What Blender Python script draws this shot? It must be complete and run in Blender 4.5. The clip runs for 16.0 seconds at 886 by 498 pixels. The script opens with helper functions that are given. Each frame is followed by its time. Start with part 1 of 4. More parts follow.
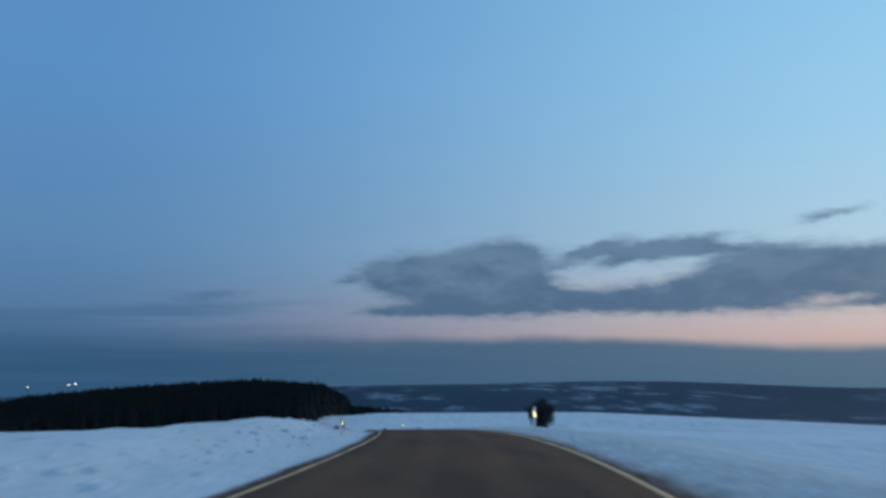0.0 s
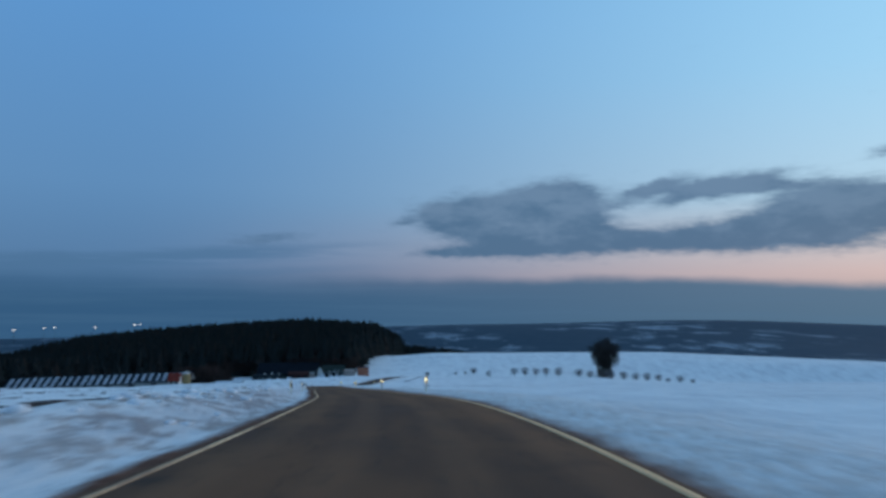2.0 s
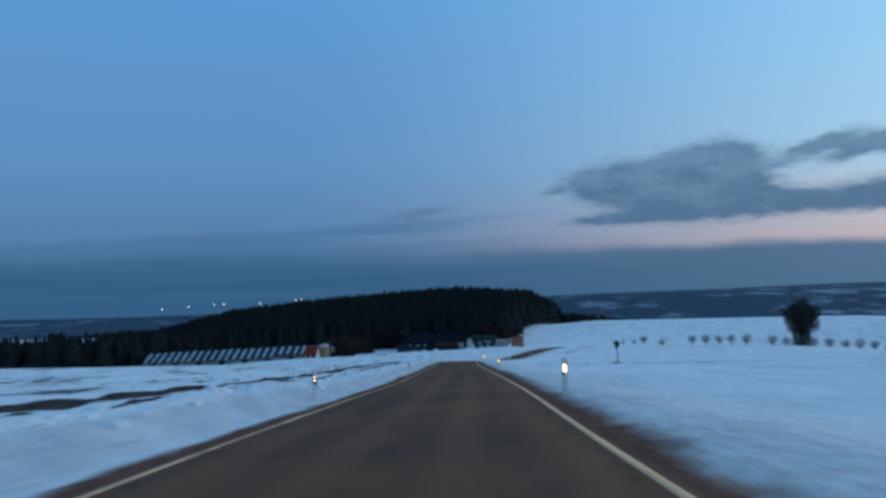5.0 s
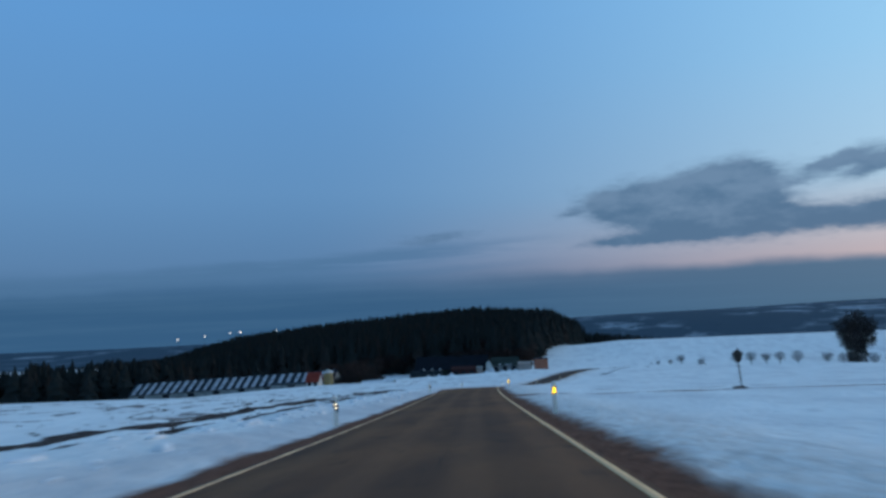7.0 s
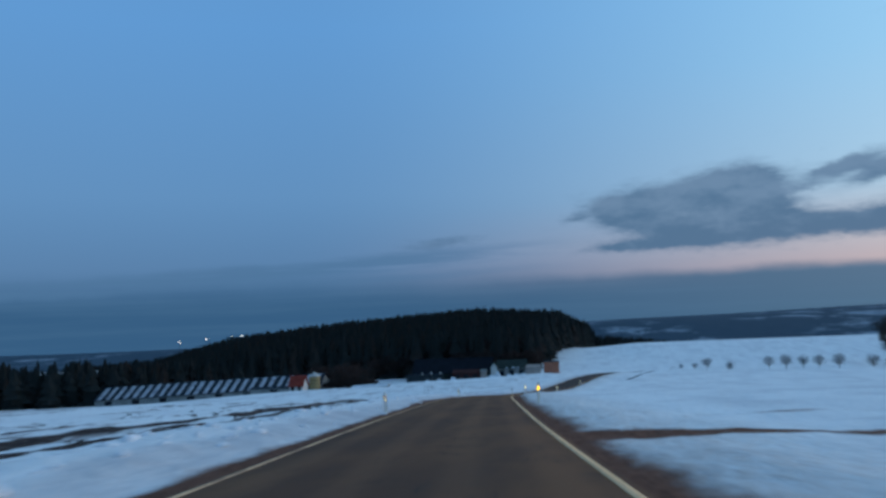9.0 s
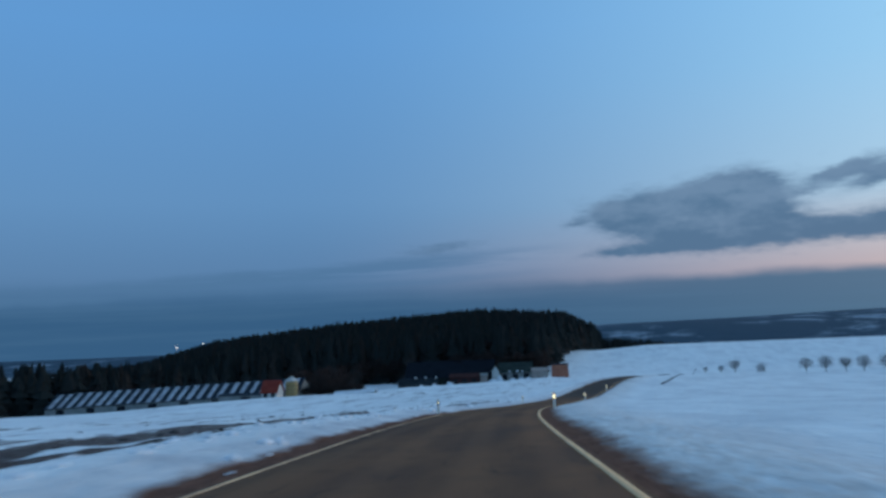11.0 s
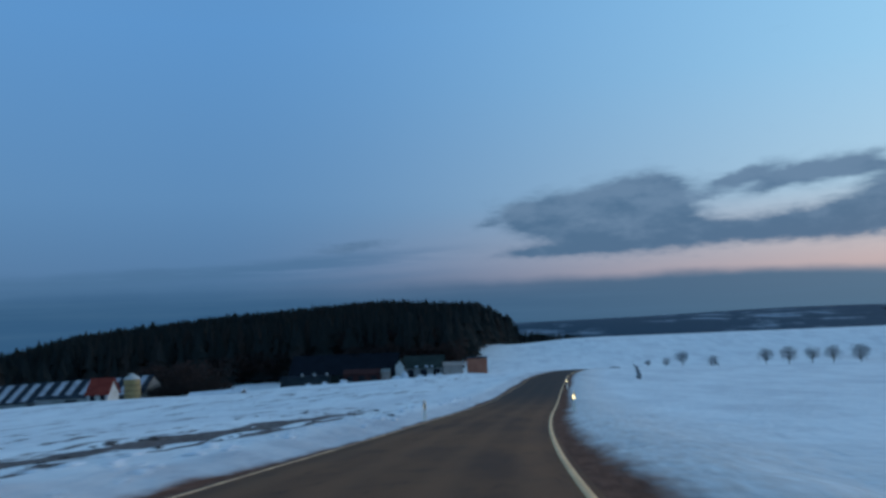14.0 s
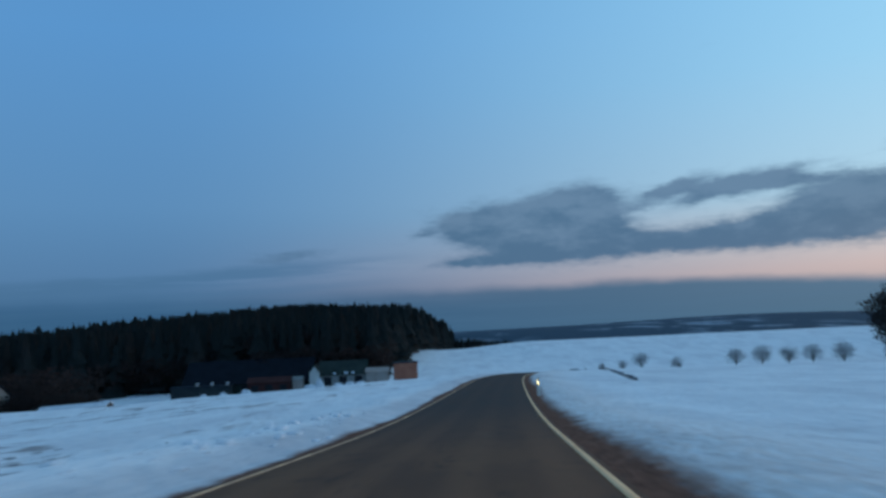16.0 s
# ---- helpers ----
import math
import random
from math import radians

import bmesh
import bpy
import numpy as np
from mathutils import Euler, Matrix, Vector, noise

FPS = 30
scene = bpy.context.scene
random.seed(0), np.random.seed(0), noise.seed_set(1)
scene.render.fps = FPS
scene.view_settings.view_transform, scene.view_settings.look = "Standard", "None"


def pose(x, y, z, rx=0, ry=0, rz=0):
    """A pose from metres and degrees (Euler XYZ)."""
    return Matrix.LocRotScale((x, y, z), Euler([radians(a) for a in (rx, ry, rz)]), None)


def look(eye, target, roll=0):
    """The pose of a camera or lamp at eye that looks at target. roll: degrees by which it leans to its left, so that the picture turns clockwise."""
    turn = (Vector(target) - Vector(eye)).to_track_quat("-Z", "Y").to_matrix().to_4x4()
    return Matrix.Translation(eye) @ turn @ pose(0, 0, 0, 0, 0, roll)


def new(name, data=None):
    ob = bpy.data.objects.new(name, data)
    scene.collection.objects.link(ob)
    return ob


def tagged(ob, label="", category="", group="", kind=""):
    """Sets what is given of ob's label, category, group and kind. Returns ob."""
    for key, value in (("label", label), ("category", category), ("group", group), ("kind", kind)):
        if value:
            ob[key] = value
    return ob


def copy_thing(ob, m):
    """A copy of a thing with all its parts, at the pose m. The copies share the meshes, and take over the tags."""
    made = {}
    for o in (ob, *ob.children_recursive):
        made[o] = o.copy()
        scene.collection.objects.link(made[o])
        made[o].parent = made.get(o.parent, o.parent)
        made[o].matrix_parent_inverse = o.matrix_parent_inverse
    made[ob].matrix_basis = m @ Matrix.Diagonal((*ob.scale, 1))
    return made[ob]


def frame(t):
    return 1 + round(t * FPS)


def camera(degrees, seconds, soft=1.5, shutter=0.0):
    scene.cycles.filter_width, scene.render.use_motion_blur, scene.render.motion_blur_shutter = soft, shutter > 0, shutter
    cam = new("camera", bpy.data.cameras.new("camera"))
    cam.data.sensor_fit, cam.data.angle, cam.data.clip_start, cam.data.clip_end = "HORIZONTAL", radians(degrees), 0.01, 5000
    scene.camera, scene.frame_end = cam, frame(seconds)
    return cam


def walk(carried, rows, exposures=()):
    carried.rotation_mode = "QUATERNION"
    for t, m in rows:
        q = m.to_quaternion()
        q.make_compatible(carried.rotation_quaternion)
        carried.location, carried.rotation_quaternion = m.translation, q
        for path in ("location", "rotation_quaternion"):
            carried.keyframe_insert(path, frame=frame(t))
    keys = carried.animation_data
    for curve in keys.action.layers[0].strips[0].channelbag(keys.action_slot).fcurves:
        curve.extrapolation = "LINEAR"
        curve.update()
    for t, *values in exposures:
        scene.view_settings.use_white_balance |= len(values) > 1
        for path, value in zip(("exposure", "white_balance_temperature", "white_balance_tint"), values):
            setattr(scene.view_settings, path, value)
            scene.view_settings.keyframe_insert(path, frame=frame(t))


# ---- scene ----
cam = camera(55.6, 16.0, soft=3.0, shutter=0.7)

# seconds, eye x y z, then yaw to the left, pitch up and roll in degrees
ROWS = [
    (0, -4.83, -14.36, 1.51, -7.14, 9.03, 0.02),
    (0.5, -2.97, -4.67, 1.37, -5.78, 10.12, 0.30),
    (1, -1.55, 4.90, 1.14, -5.41, 8.28, -0.15),
    (1.5, -0.42, 14.36, 0.85, -4.77, 3.80, -0.64),
    (2, 0.25, 23.75, 0.53, -3.30, 5.00, -0.14),
    (2.5, 0.67, 33.20, 0.16, -1.10, 5.10, 0.03),
    (3, 0.80, 42.70, -0.33, 1.16, 5.23, -0.38),
    (3.5, 0.59, 51.82, -0.82, 2.97, 4.15, -0.52),
    (4, 0.13, 61.38, -1.48, 4.69, 3.20, -0.53),
    (4.5, -0.48, 70.92, -2.18, 6.24, 2.95, -1.01),
    (5.1, -1.53, 82.55, -3.02, 7.14, 3.23, -1.48),
    (5.75, -2.73, 95.27, -3.92, 7.66, 3.83, -1.93),
    (6.4, -3.80, 108.06, -4.86, 7.93, 4.48, -2.29),
    (7, -4.88, 119.92, -5.75, 8.15, 4.88, -2.52),
    (7.5, -5.92, 129.96, -6.48, 8.21, 4.87, -2.49),
    (8, -6.93, 139.62, -7.15, 8.23, 5.00, -2.32),
    (8.5, -7.97, 149.15, -7.83, 8.31, 5.14, -2.28),
    (9, -8.99, 158.86, -8.50, 8.45, 5.20, -2.31),
    (9.6, -10.28, 170.81, -9.33, 8.52, 5.30, -2.34),
    (10.25, -11.66, 183.91, -10.21, 8.58, 5.43, -2.39),
    (10.9, -12.90, 197.13, -11.11, 8.50, 5.54, -2.41),
    (11.5, -13.99, 209.37, -11.96, 8.25, 5.58, -2.35),
    (12, -14.87, 219.69, -12.69, 7.65, 5.50, -2.16),
    (12.5, -15.63, 230.07, -13.46, 6.76, 5.42, -2.14),
    (13, -16.12, 239.98, -14.23, 5.69, 5.39, -1.97),
    (13.5, -16.38, 250.08, -15.00, 4.12, 5.48, -2.25),
    (14, -16.43, 260.46, -15.85, 2.50, 5.27, -2.36),
    (14.5, -16.23, 271.02, -16.73, 1.28, 5.03, -2.42),
    (15, -15.86, 281.37, -17.65, 0.01, 4.95, -2.49),
    (15.5, -15.43, 291.22, -18.43, -1.09, 5.32, -2.71),
    (16, -14.71, 301.40, -19.09, -1.89, 5.76, -2.65),
]


def aim(x, y, z, yaw, pitch, roll):
    return pose(x, y, z, 90 + pitch, 0, yaw) @ pose(0, 0, 0, 0, 0, roll)


walk(cam, [(row[0], aim(*row[1:])) for row in ROWS],
     exposures=[(0, -0.08, 6500, 10), (0.5, -0.30, 6500, 10), (1, -0.26, 6500, 10), (1.5, 0.05, 6500, 10), (2.5, 0.08, 6500, 10), (3.6, 0.12, 6480, 10), (4.0, 0.12, 6130, 7), (4.3, 0.13, 6050, 6), (4.7, 0.14, 6050, 6),
                (5.4, 0.14, 6500, 10), (7.7, 0.15, 6500, 10), (8.0, 0.15, 5700, 1), (8.2, 0.15, 5800, 2), (8.7, 0.15, 6450, 9), (9.2, 0.16, 6500, 10), (12, 0.16, 6500, 10), (13.2, 0.16, 6500, 10),
                (13.45, 0.03, 6100, 7), (13.7, 0.03, 6200, 8), (14.1, 0.03, 6500, 10), (15.5, 0.05, 6500, 10), (16, 0.05, 6350, 6)])


# ---- sky and light ----
def srgb(r, g, b):
    """Linear colour from 0..255 display values."""
    return tuple(((c / 255) / 12.92 if c <= 10 else ((c / 255 + 0.055) / 1.055) ** 2.4) for c in (r, g, b)) + (1.0,)


class Nodes:
    """Short hand for building node trees."""

    def __init__(self, tree):
        self.tree = tree
        tree.nodes.clear()

    def add(self, kind, **values):
        node = self.tree.nodes.new(kind)
        for key, value in values.items():
            node.inputs[key.replace("_", " ")].default_value = value
        return node

    def link(self, a, b):
        self.tree.links.new(a, b)

    def feed(self, socket, value):
        if isinstance(value, (int, float, tuple)):
            socket.default_value = value
        else:
            self.link(value, socket)

    def math(self, op, a, b=0.0, c=0.0, clamp=False):
        node = self.tree.nodes.new("ShaderNodeMath")
        node.operation, node.use_clamp = op, clamp
        for socket, value in zip(node.inputs, (a, b, c)):
            self.feed(socket, value)
        return node.outputs[0]

    def step(self, value, low, high):
        """Smooth step from 0 at low to 1 at high."""
        node = self.tree.nodes.new("ShaderNodeMapRange")
        node.interpolation_type = "SMOOTHSTEP"
        self.feed(node.inputs[0], value)
        flip = low > high
        node.inputs[1].default_value, node.inputs[2].default_value = (high, low) if flip else (low, high)
        node.inputs[3].default_value, node.inputs[4].default_value = (1.0, 0.0) if flip else (0.0, 1.0)
        return node.outputs[0]

    def mix(self, fac, a, b):
        node = self.tree.nodes.new("ShaderNodeMix")
        node.data_type = "RGBA"
        self.feed(node.inputs[0], fac)
        self.feed(node.inputs[6], a)
        self.feed(node.inputs[7], b)
        return node.outputs[2]

    def noise(self, vector, scale, detail=4.0, rough=0.55, distortion=0.0):
        node = self.tree.nodes.new("ShaderNodeTexNoise")
        if vector is not None:
            self.link(vector, node.inputs["Vector"])
        node.inputs["Scale"].default_value, node.inputs["Detail"].default_value = scale, detail
        node.inputs["Roughness"].default_value, node.inputs["Distortion"].default_value = rough, distortion
        return node.outputs[0]

    def stretch(self, vector, x, y, z):
        node = self.tree.nodes.new("ShaderNodeMapping")
        self.link(vector, node.inputs["Vector"])
        node.inputs["Scale"].default_value = (x, y, z)
        return node.outputs[0]

    def attribute(self, name):
        node = self.tree.nodes.new("ShaderNodeAttribute")
        node.attribute_name = name
        return node.outputs["Fac"]


def dusk_sky():
    """Clear blue dusk sky: brighter and pink towards the afterglow, a grey bank along the horizon and low clouds above it."""
    world = bpy.data.worlds.new("dusk_sky")
    scene.world = world
    world.use_nodes = True
    n = Nodes(world.node_tree)
    coords = n.add("ShaderNodeTexCoord").outputs["Generated"]
    split = n.add("ShaderNodeSeparateXYZ")
    n.link(coords, split.inputs[0])
    az = n.math("MULTIPLY", n.math("ARCTAN2", split.outputs[0], split.outputs[1]), 57.2958)
    el = n.math("MULTIPLY", n.math("ARCSINE", split.outputs[2]), 57.2958)
    # clear air, from the horizon to the zenith, away from and towards the afterglow
    height = n.math("DIVIDE", el, 90.0)

    def ramp(stops):
        node = n.add("ShaderNodeValToRGB")
        n.link(height, node.inputs[0])
        while len(node.color_ramp.elements) < len(stops):
            node.color_ramp.elements.new(0.5)
        for element, (angle, colour) in zip(node.color_ramp.elements, stops):
            element.position, element.color = angle / 90, srgb(*colour)
        return node.outputs[0]

    far = ramp(SKY_FAR)
    near = ramp(SKY_NEAR)
    turn = n.math("ABSOLUTE", n.math("SUBTRACT", az, GLOW_AZIMUTH))
    turn = n.math("MINIMUM", turn, n.math("SUBTRACT", 360.0, turn))
    glow = n.step(turn, 68.0, 0.0)
    sky = n.mix(glow, far, near)
    # soft edge noise in the plane of the two angles
    plane = n.add("ShaderNodeCombineXYZ")
    n.link(az, plane.inputs[0])
    n.link(n.math("MULTIPLY", el, 2.2), plane.inputs[1])
    ragged = n.math("SUBTRACT", n.noise(plane.outputs[0], 0.5, 4.0, 0.55), 0.5)
    broad = n.math("SUBTRACT", n.noise(plane.outputs[0], 0.11, 3.0, 0.5), 0.5)
    # the grey bank that lies on the horizon all round: a soft top away from the glow, a clear one under it
    lift = n.math("ADD", el, n.math("MULTIPLY_ADD", broad, 0.9, n.math("MULTIPLY", ragged, 0.3)))
    east = n.step(az, -12.0, 14.0)
    soft_bank, clear_bank = n.step(lift, 4.6, 1.2), n.step(n.math("MULTIPLY_ADD", n.step(az, 12.0, 36.0), 0.75, lift), 3.35, 2.45)
    bank = n.math("MULTIPLY", n.math("MULTIPLY_ADD", east, n.math("SUBTRACT", clear_bank, soft_bank), soft_bank), 0.94)
    folds = n.noise(n.stretch(plane.outputs[0], 0.05, 0.75, 1.0), 1.0, 4.0, 0.6)
    bank_colour = n.mix(glow, srgb(50, 87, 122), srgb(84, 115, 139))
    bank_colour = n.mix(n.math("MULTIPLY", n.step(folds, 0.42, 0.66), 0.2), bank_colour, srgb(76, 112, 143))
    sky = n.mix(bank, sky, bank_colour)
    # long leaning streak over the bank, away from the glow, with a fainter one under it
    for rise, half, edge, strength, base in ((0.058, 0.78, 0.15, 0.72, 5.15), (0.03, 0.34, 0.05, 0.3, 3.75)):
        middle = n.math("MULTIPLY_ADD", az, rise, base)
        streak = n.math("MULTIPLY", n.step(n.math("ABSOLUTE", n.math("SUBTRACT", lift, middle)), half, edge), n.step(az, 3.0, -12.0))
        wear = n.step(n.noise(n.stretch(plane.outputs[0], 0.12, 0.8, 1.0), 1.0, 4.0, 0.6), 0.30, 0.52)
        sky = n.mix(n.math("MULTIPLY", n.math("MULTIPLY", streak, wear), strength), sky, srgb(74, 111, 147))
    # heaps of low cloud: soft lobes that run together, their outline pushed about by turbulence
    push = n.math("SUBTRACT", n.noise(plane.outputs[0], 0.8, 5.0, 0.62, 0.3), 0.5)
    heave = n.math("SUBTRACT", n.noise(n.stretch(plane.outputs[0], -1.0, 1.0, 1.0), 0.62, 5.0, 0.62), 0.5)
    cloud_az, cloud_el = n.math("MULTIPLY_ADD", push, 1.5, az), n.math("MULTIPLY_ADD", heave, 0.75, el)
    total = None
    for a, e, w, h, lean, thick in HEAPS:
        dx = n.math("SUBTRACT", cloud_az, a)
        dy = n.math("SUBTRACT", n.math("SUBTRACT", cloud_el, e), n.math("MULTIPLY", dx, lean))
        r = n.math("ADD", n.math("POWER", n.math("DIVIDE", dx, w), 2.0), n.math("POWER", n.math("DIVIDE", dy, h), 2.0))
        one = n.math("MULTIPLY", n.math("EXPONENT", n.math("MULTIPLY", r, -1.1)), thick)
        total = one if total is None else n.math("ADD", total, one)
    wisp = n.math("SUBTRACT", n.noise(n.stretch(plane.outputs[0], 0.7, 1.5, 1.0), 0.9, 6.0, 0.68, 0.6), 0.5)
    total = n.math("MULTIPLY_ADD", wisp, 0.55, n.math("MULTIPLY_ADD", ragged, 0.3, total))
    body = n.math("MULTIPLY", n.step(total, 0.04, 0.82), 0.94)
    # darker flat bellies, paler tops and seams where the lobes meet
    shade = n.math("MULTIPLY_ADD", n.noise(plane.outputs[0], 0.33, 5.0, 0.58), 1.5, n.math("MULTIPLY_ADD", el, 0.11, -0.98))
    cloud_colour = n.mix(n.step(shade, 0.28, 0.82), srgb(74, 106, 137), srgb(99, 127, 156))
    cloud_colour = n.mix(n.math("MULTIPLY", n.step(az, 18.0, 40.0), 0.45), cloud_colour, srgb(88, 112, 136))
    sky = n.mix(body, sky, cloud_colour)
    back = n.add("ShaderNodeBackground")
    n.link(sky, back.inputs["Color"])
    back.inputs["Strength"].default_value = 1.0
    n.link(back.outputs[0], n.add("ShaderNodeOutputWorld").inputs[0])


GLOW_AZIMUTH = 48.0
SKY_FAR = [(0, (66, 104, 138)), (4, (85, 122, 161)), (9, (93, 137, 181)), (20, (92, 146, 200)), (40, (92, 142, 192)), (90, (126, 148, 172))]
SKY_NEAR = [(0, (140, 140, 146)), (3.0, (218, 190, 182)), (5.0, (214, 206, 204)), (8, (188, 218, 235)), (16, (164, 214, 244)), (30, (138, 200, 242)), (90, (140, 162, 184))]
# clouds: azimuth, elevation, half width, half height, lean, thickness
HEAPS = [
    (4.45, 6.61, 2.61, 0.76, -0.36, 0.95), (4.0, 7.14, 2.18, 1.34, 0.1, 0.95), (8.6, 8.22, 4.34, 0.93, 0.13, 0.95), (11.9, 7.67, 1.48, 1.68, 0.0, 0.95), (11.5, 7.69, 2.2, 1.18, -0.36, 0.95), (7.4, 4.98, 5.24, 0.45, 0.06, 0.95), (10.0, 5.95, 4.39, 1.57, -0.04, 0.95),
    (16.2, 5.38, 5.47, 0.82, -0.06, 0.95), (21.35, 5.6, 3.16, 0.85, -0.08, 0.95), (32.4, 6.64, 5.47, 1.15, 0.09, 0.95), (26.2, 6.66, 2.94, 1.76, 0.16, 0.95), (32.3, 7.36, 5.47, 1.26, -0.11, 0.95), (38.8, 6.27, 5.0, 1.78, 0.08, 0.95), (26.6, 5.6, 4.07, 0.87, -0.15, 0.95),
    (38.5, 5.28, 5.47, 0.31, 0.09, 0.95), (17.6, 8.85, 2.6, 0.55, 0.24, 0.9), (20.1, 8.54, 2.7, 0.56, 0.31, 0.95), (22.9, 8.66, 3.64, 0.31, 0.0, 0.95), (23.25, 8.78, 2.38, 0.53, 0.28, 0.95), (15.6, 7.8, 1.6, 0.3, 0.12, 0.35), (3.4, 4.8, 1.7, 0.28, 0.06, 0.4), (13.7, 7.9, 1.9, 1.2, -0.1, 0.28), (0.5, 6.8, 1.0, 0.3, 0.2, 0.6), (32.4, 10.4, 2.0, 0.36, 0.15, 0.6), (-8.6, 5.6, 2.9, 0.42, 0.09, 0.5),
]
dusk_sky()

# last light from the afterglow low ahead
sun = new("afterglow", bpy.data.lights.new("afterglow", "SUN"))
sun.data.energy, sun.data.angle, sun.data.color = 0.6, radians(30), (1.0, 0.83, 0.79)
sun.matrix_world = look((300, 300, 60), (0, 100, -8))


HALF = 5.48                        # metres between the road's two edge lines


# ---- materials ----
def material(name, dark, light, scale=1.0, fine=12.0, rough=0.8, metal=0.0, bump=0.0, spread=0.5, gloss=0.1):
    """Two colours mixed by a broad and a fine noise in metres, with fine relief."""
    m = bpy.data.materials.new(name)
    m.use_nodes = True
    n = Nodes(m.node_tree)
    where = n.add("ShaderNodeTexCoord").outputs["Object"]
    wide, grain = n.noise(where, scale), n.noise(where, fine, 3.0)
    fac = n.math("MULTIPLY_ADD", grain, spread, n.math("MULTIPLY", wide, 1 - spread))
    shader = n.add("ShaderNodeBsdfPrincipled", Roughness=rough, Metallic=metal)
    shader.inputs["Specular IOR Level"].default_value = gloss
    n.link(n.mix(n.step(fac, 0.36, 0.64), (*dark, 1), (*light, 1)), shader.inputs["Base Color"])
    if bump:
        node = n.add("ShaderNodeBump", Strength=0.5, Distance=bump)
        n.link(grain, node.inputs["Height"])
        n.link(node.outputs[0], shader.inputs["Normal"])
    n.link(shader.outputs[0], n.add("ShaderNodeOutputMaterial").inputs[0])
    return m


def snow_ground():
    """Snow with bare soil: muddy road verges, a thawed strip beside the road, scattered patches, a field track, woodland floor."""
    m = bpy.data.materials.new("snow_and_soil")
    m.use_nodes = True
    n = Nodes(m.node_tree)
    where = n.add("ShaderNodeTexCoord").outputs["Object"]
    off, along, wood, far = n.attribute("off"), n.attribute("along"), n.attribute("wood"), n.attribute("far")
    wide, mid, grain = n.noise(where, 0.05), n.noise(where, 0.55, 5.0), n.noise(where, 5.0, 5.0)
    drift = n.noise(n.stretch(where, 0.35, 0.06, 0.3), 1.0, 4.0)
    snow = n.mix(n.step(drift, 0.3, 0.7), (0.80, 0.82, 0.82, 1), (0.90, 0.92, 0.91, 1))
    mottle = n.noise(n.stretch(where, 0.16, 0.05, 0.2), 1.0, 4.0, 0.6)
    # mottles are thinned left of the road to paint headlit brightness there
    plain = n.math("MAXIMUM", n.math("MULTIPLY_ADD", n.step(off, -7.0, -4.0), 0.6, 0.4), n.math("MULTIPLY", n.step(along, 200.0, 260.0), 0.95))
    snow = n.mix(n.math("MULTIPLY", n.step(mottle, 0.45, 0.68), n.math("MULTIPLY", plain, 0.5)), snow, (0.60, 0.61, 0.63, 1))
    crust = n.noise(n.stretch(where, 0.5, 0.22, 0.3), 1.0, 6.0, 0.7)
    snow = n.mix(n.math("MULTIPLY", n.step(crust, 0.56, 0.7), n.math("MULTIPLY", plain, 0.4)), snow, (0.52, 0.51, 0.52, 1))
    snow = n.mix(n.math("MULTIPLY", n.step(mid, 0.55, 0.75), 0.25), snow, (0.62, 0.62, 0.64, 1))
    # soil is reddened to carry the headlights' warm light
    soil = n.mix(n.step(grain, 0.35, 0.7), (0.115, 0.050, 0.031, 1), (0.24, 0.106, 0.066, 1))
    wobble = n.math("SUBTRACT", n.math("MULTIPLY_ADD", mid, 0.7, n.math("MULTIPLY", wide, 0.9)), 0.8)
    speckle = n.noise(where, 3.2, 6.0, 0.75)
    # right verge: broad from the middle of the straight on, hardly any before it
    reach = n.math("MULTIPLY_ADD", n.step(along, 58.0, 105.0), 0.48, 0.08)
    right = n.math("MULTIPLY", n.step(n.math("SUBTRACT", n.math("MULTIPLY_ADD", n.math("SUBTRACT", speckle, 0.5), 1.1, off), n.math("MULTIPLY_ADD", wobble, 0.8, reach)), 0.72, -0.05), n.step(off, -2.0, -1.0))
    left_edge = n.math("SUBTRACT", n.math("MULTIPLY", off, -1.0), HALF)
    left = n.math("MULTIPLY", n.step(n.math("SUBTRACT", n.math("MULTIPLY_ADD", n.math("SUBTRACT", speckle, 0.5), 0.7, left_edge), n.math("MULTIPLY_ADD", wobble, 0.9, n.math("MULTIPLY_ADD", n.math("MULTIPLY", n.step(along, 185.0, 225.0), n.step(along, 300.0, 250.0)), 0.35, n.math("MULTIPLY_ADD", n.step(along, 70.0, 140.0), 0.42, 0.40)))), 0.36, -0.10), n.step(off, -3.0, -4.0))
    # dirty slush beside the road, warmed in colour for the headlights' light
    headlit_slush = n.math("MULTIPLY", n.math("MULTIPLY", n.step(n.math("ABSOLUTE", n.math("ADD", off, 2.8)), 9.5, 3.4), n.step(grain, 0.3, 0.7)), n.math("MULTIPLY_ADD", n.step(off, -3.0, -2.0), 0.5, 0.18))
    snow = n.mix(headlit_slush, snow, (0.46, 0.36, 0.30, 1))
    # grimy melting snow beside the start of the straight
    grime = n.math("MULTIPLY", n.step(n.math("ABSOLUTE", n.math("ADD", off, 8.2)), 3.2, 1.3), n.step(n.math("ABSOLUTE", n.math("SUBTRACT", along, 49.0)), 22.0, 10.0))
    smear = n.noise(n.stretch(where, 1.5, 0.5, 0.4), 1.0, 6.0, 0.72)
    snow = n.mix(n.math("MULTIPLY", grime, n.math("MULTIPLY", n.step(smear, 0.43, 0.57), 0.85)), snow, (0.26, 0.19, 0.155, 1))
    # blue-grey shade painted on the snow between verge and ploughed ridge
    trough_shade = n.math("SUBTRACT", left_edge, n.math("MULTIPLY_ADD", wobble, 0.9, 1.75))
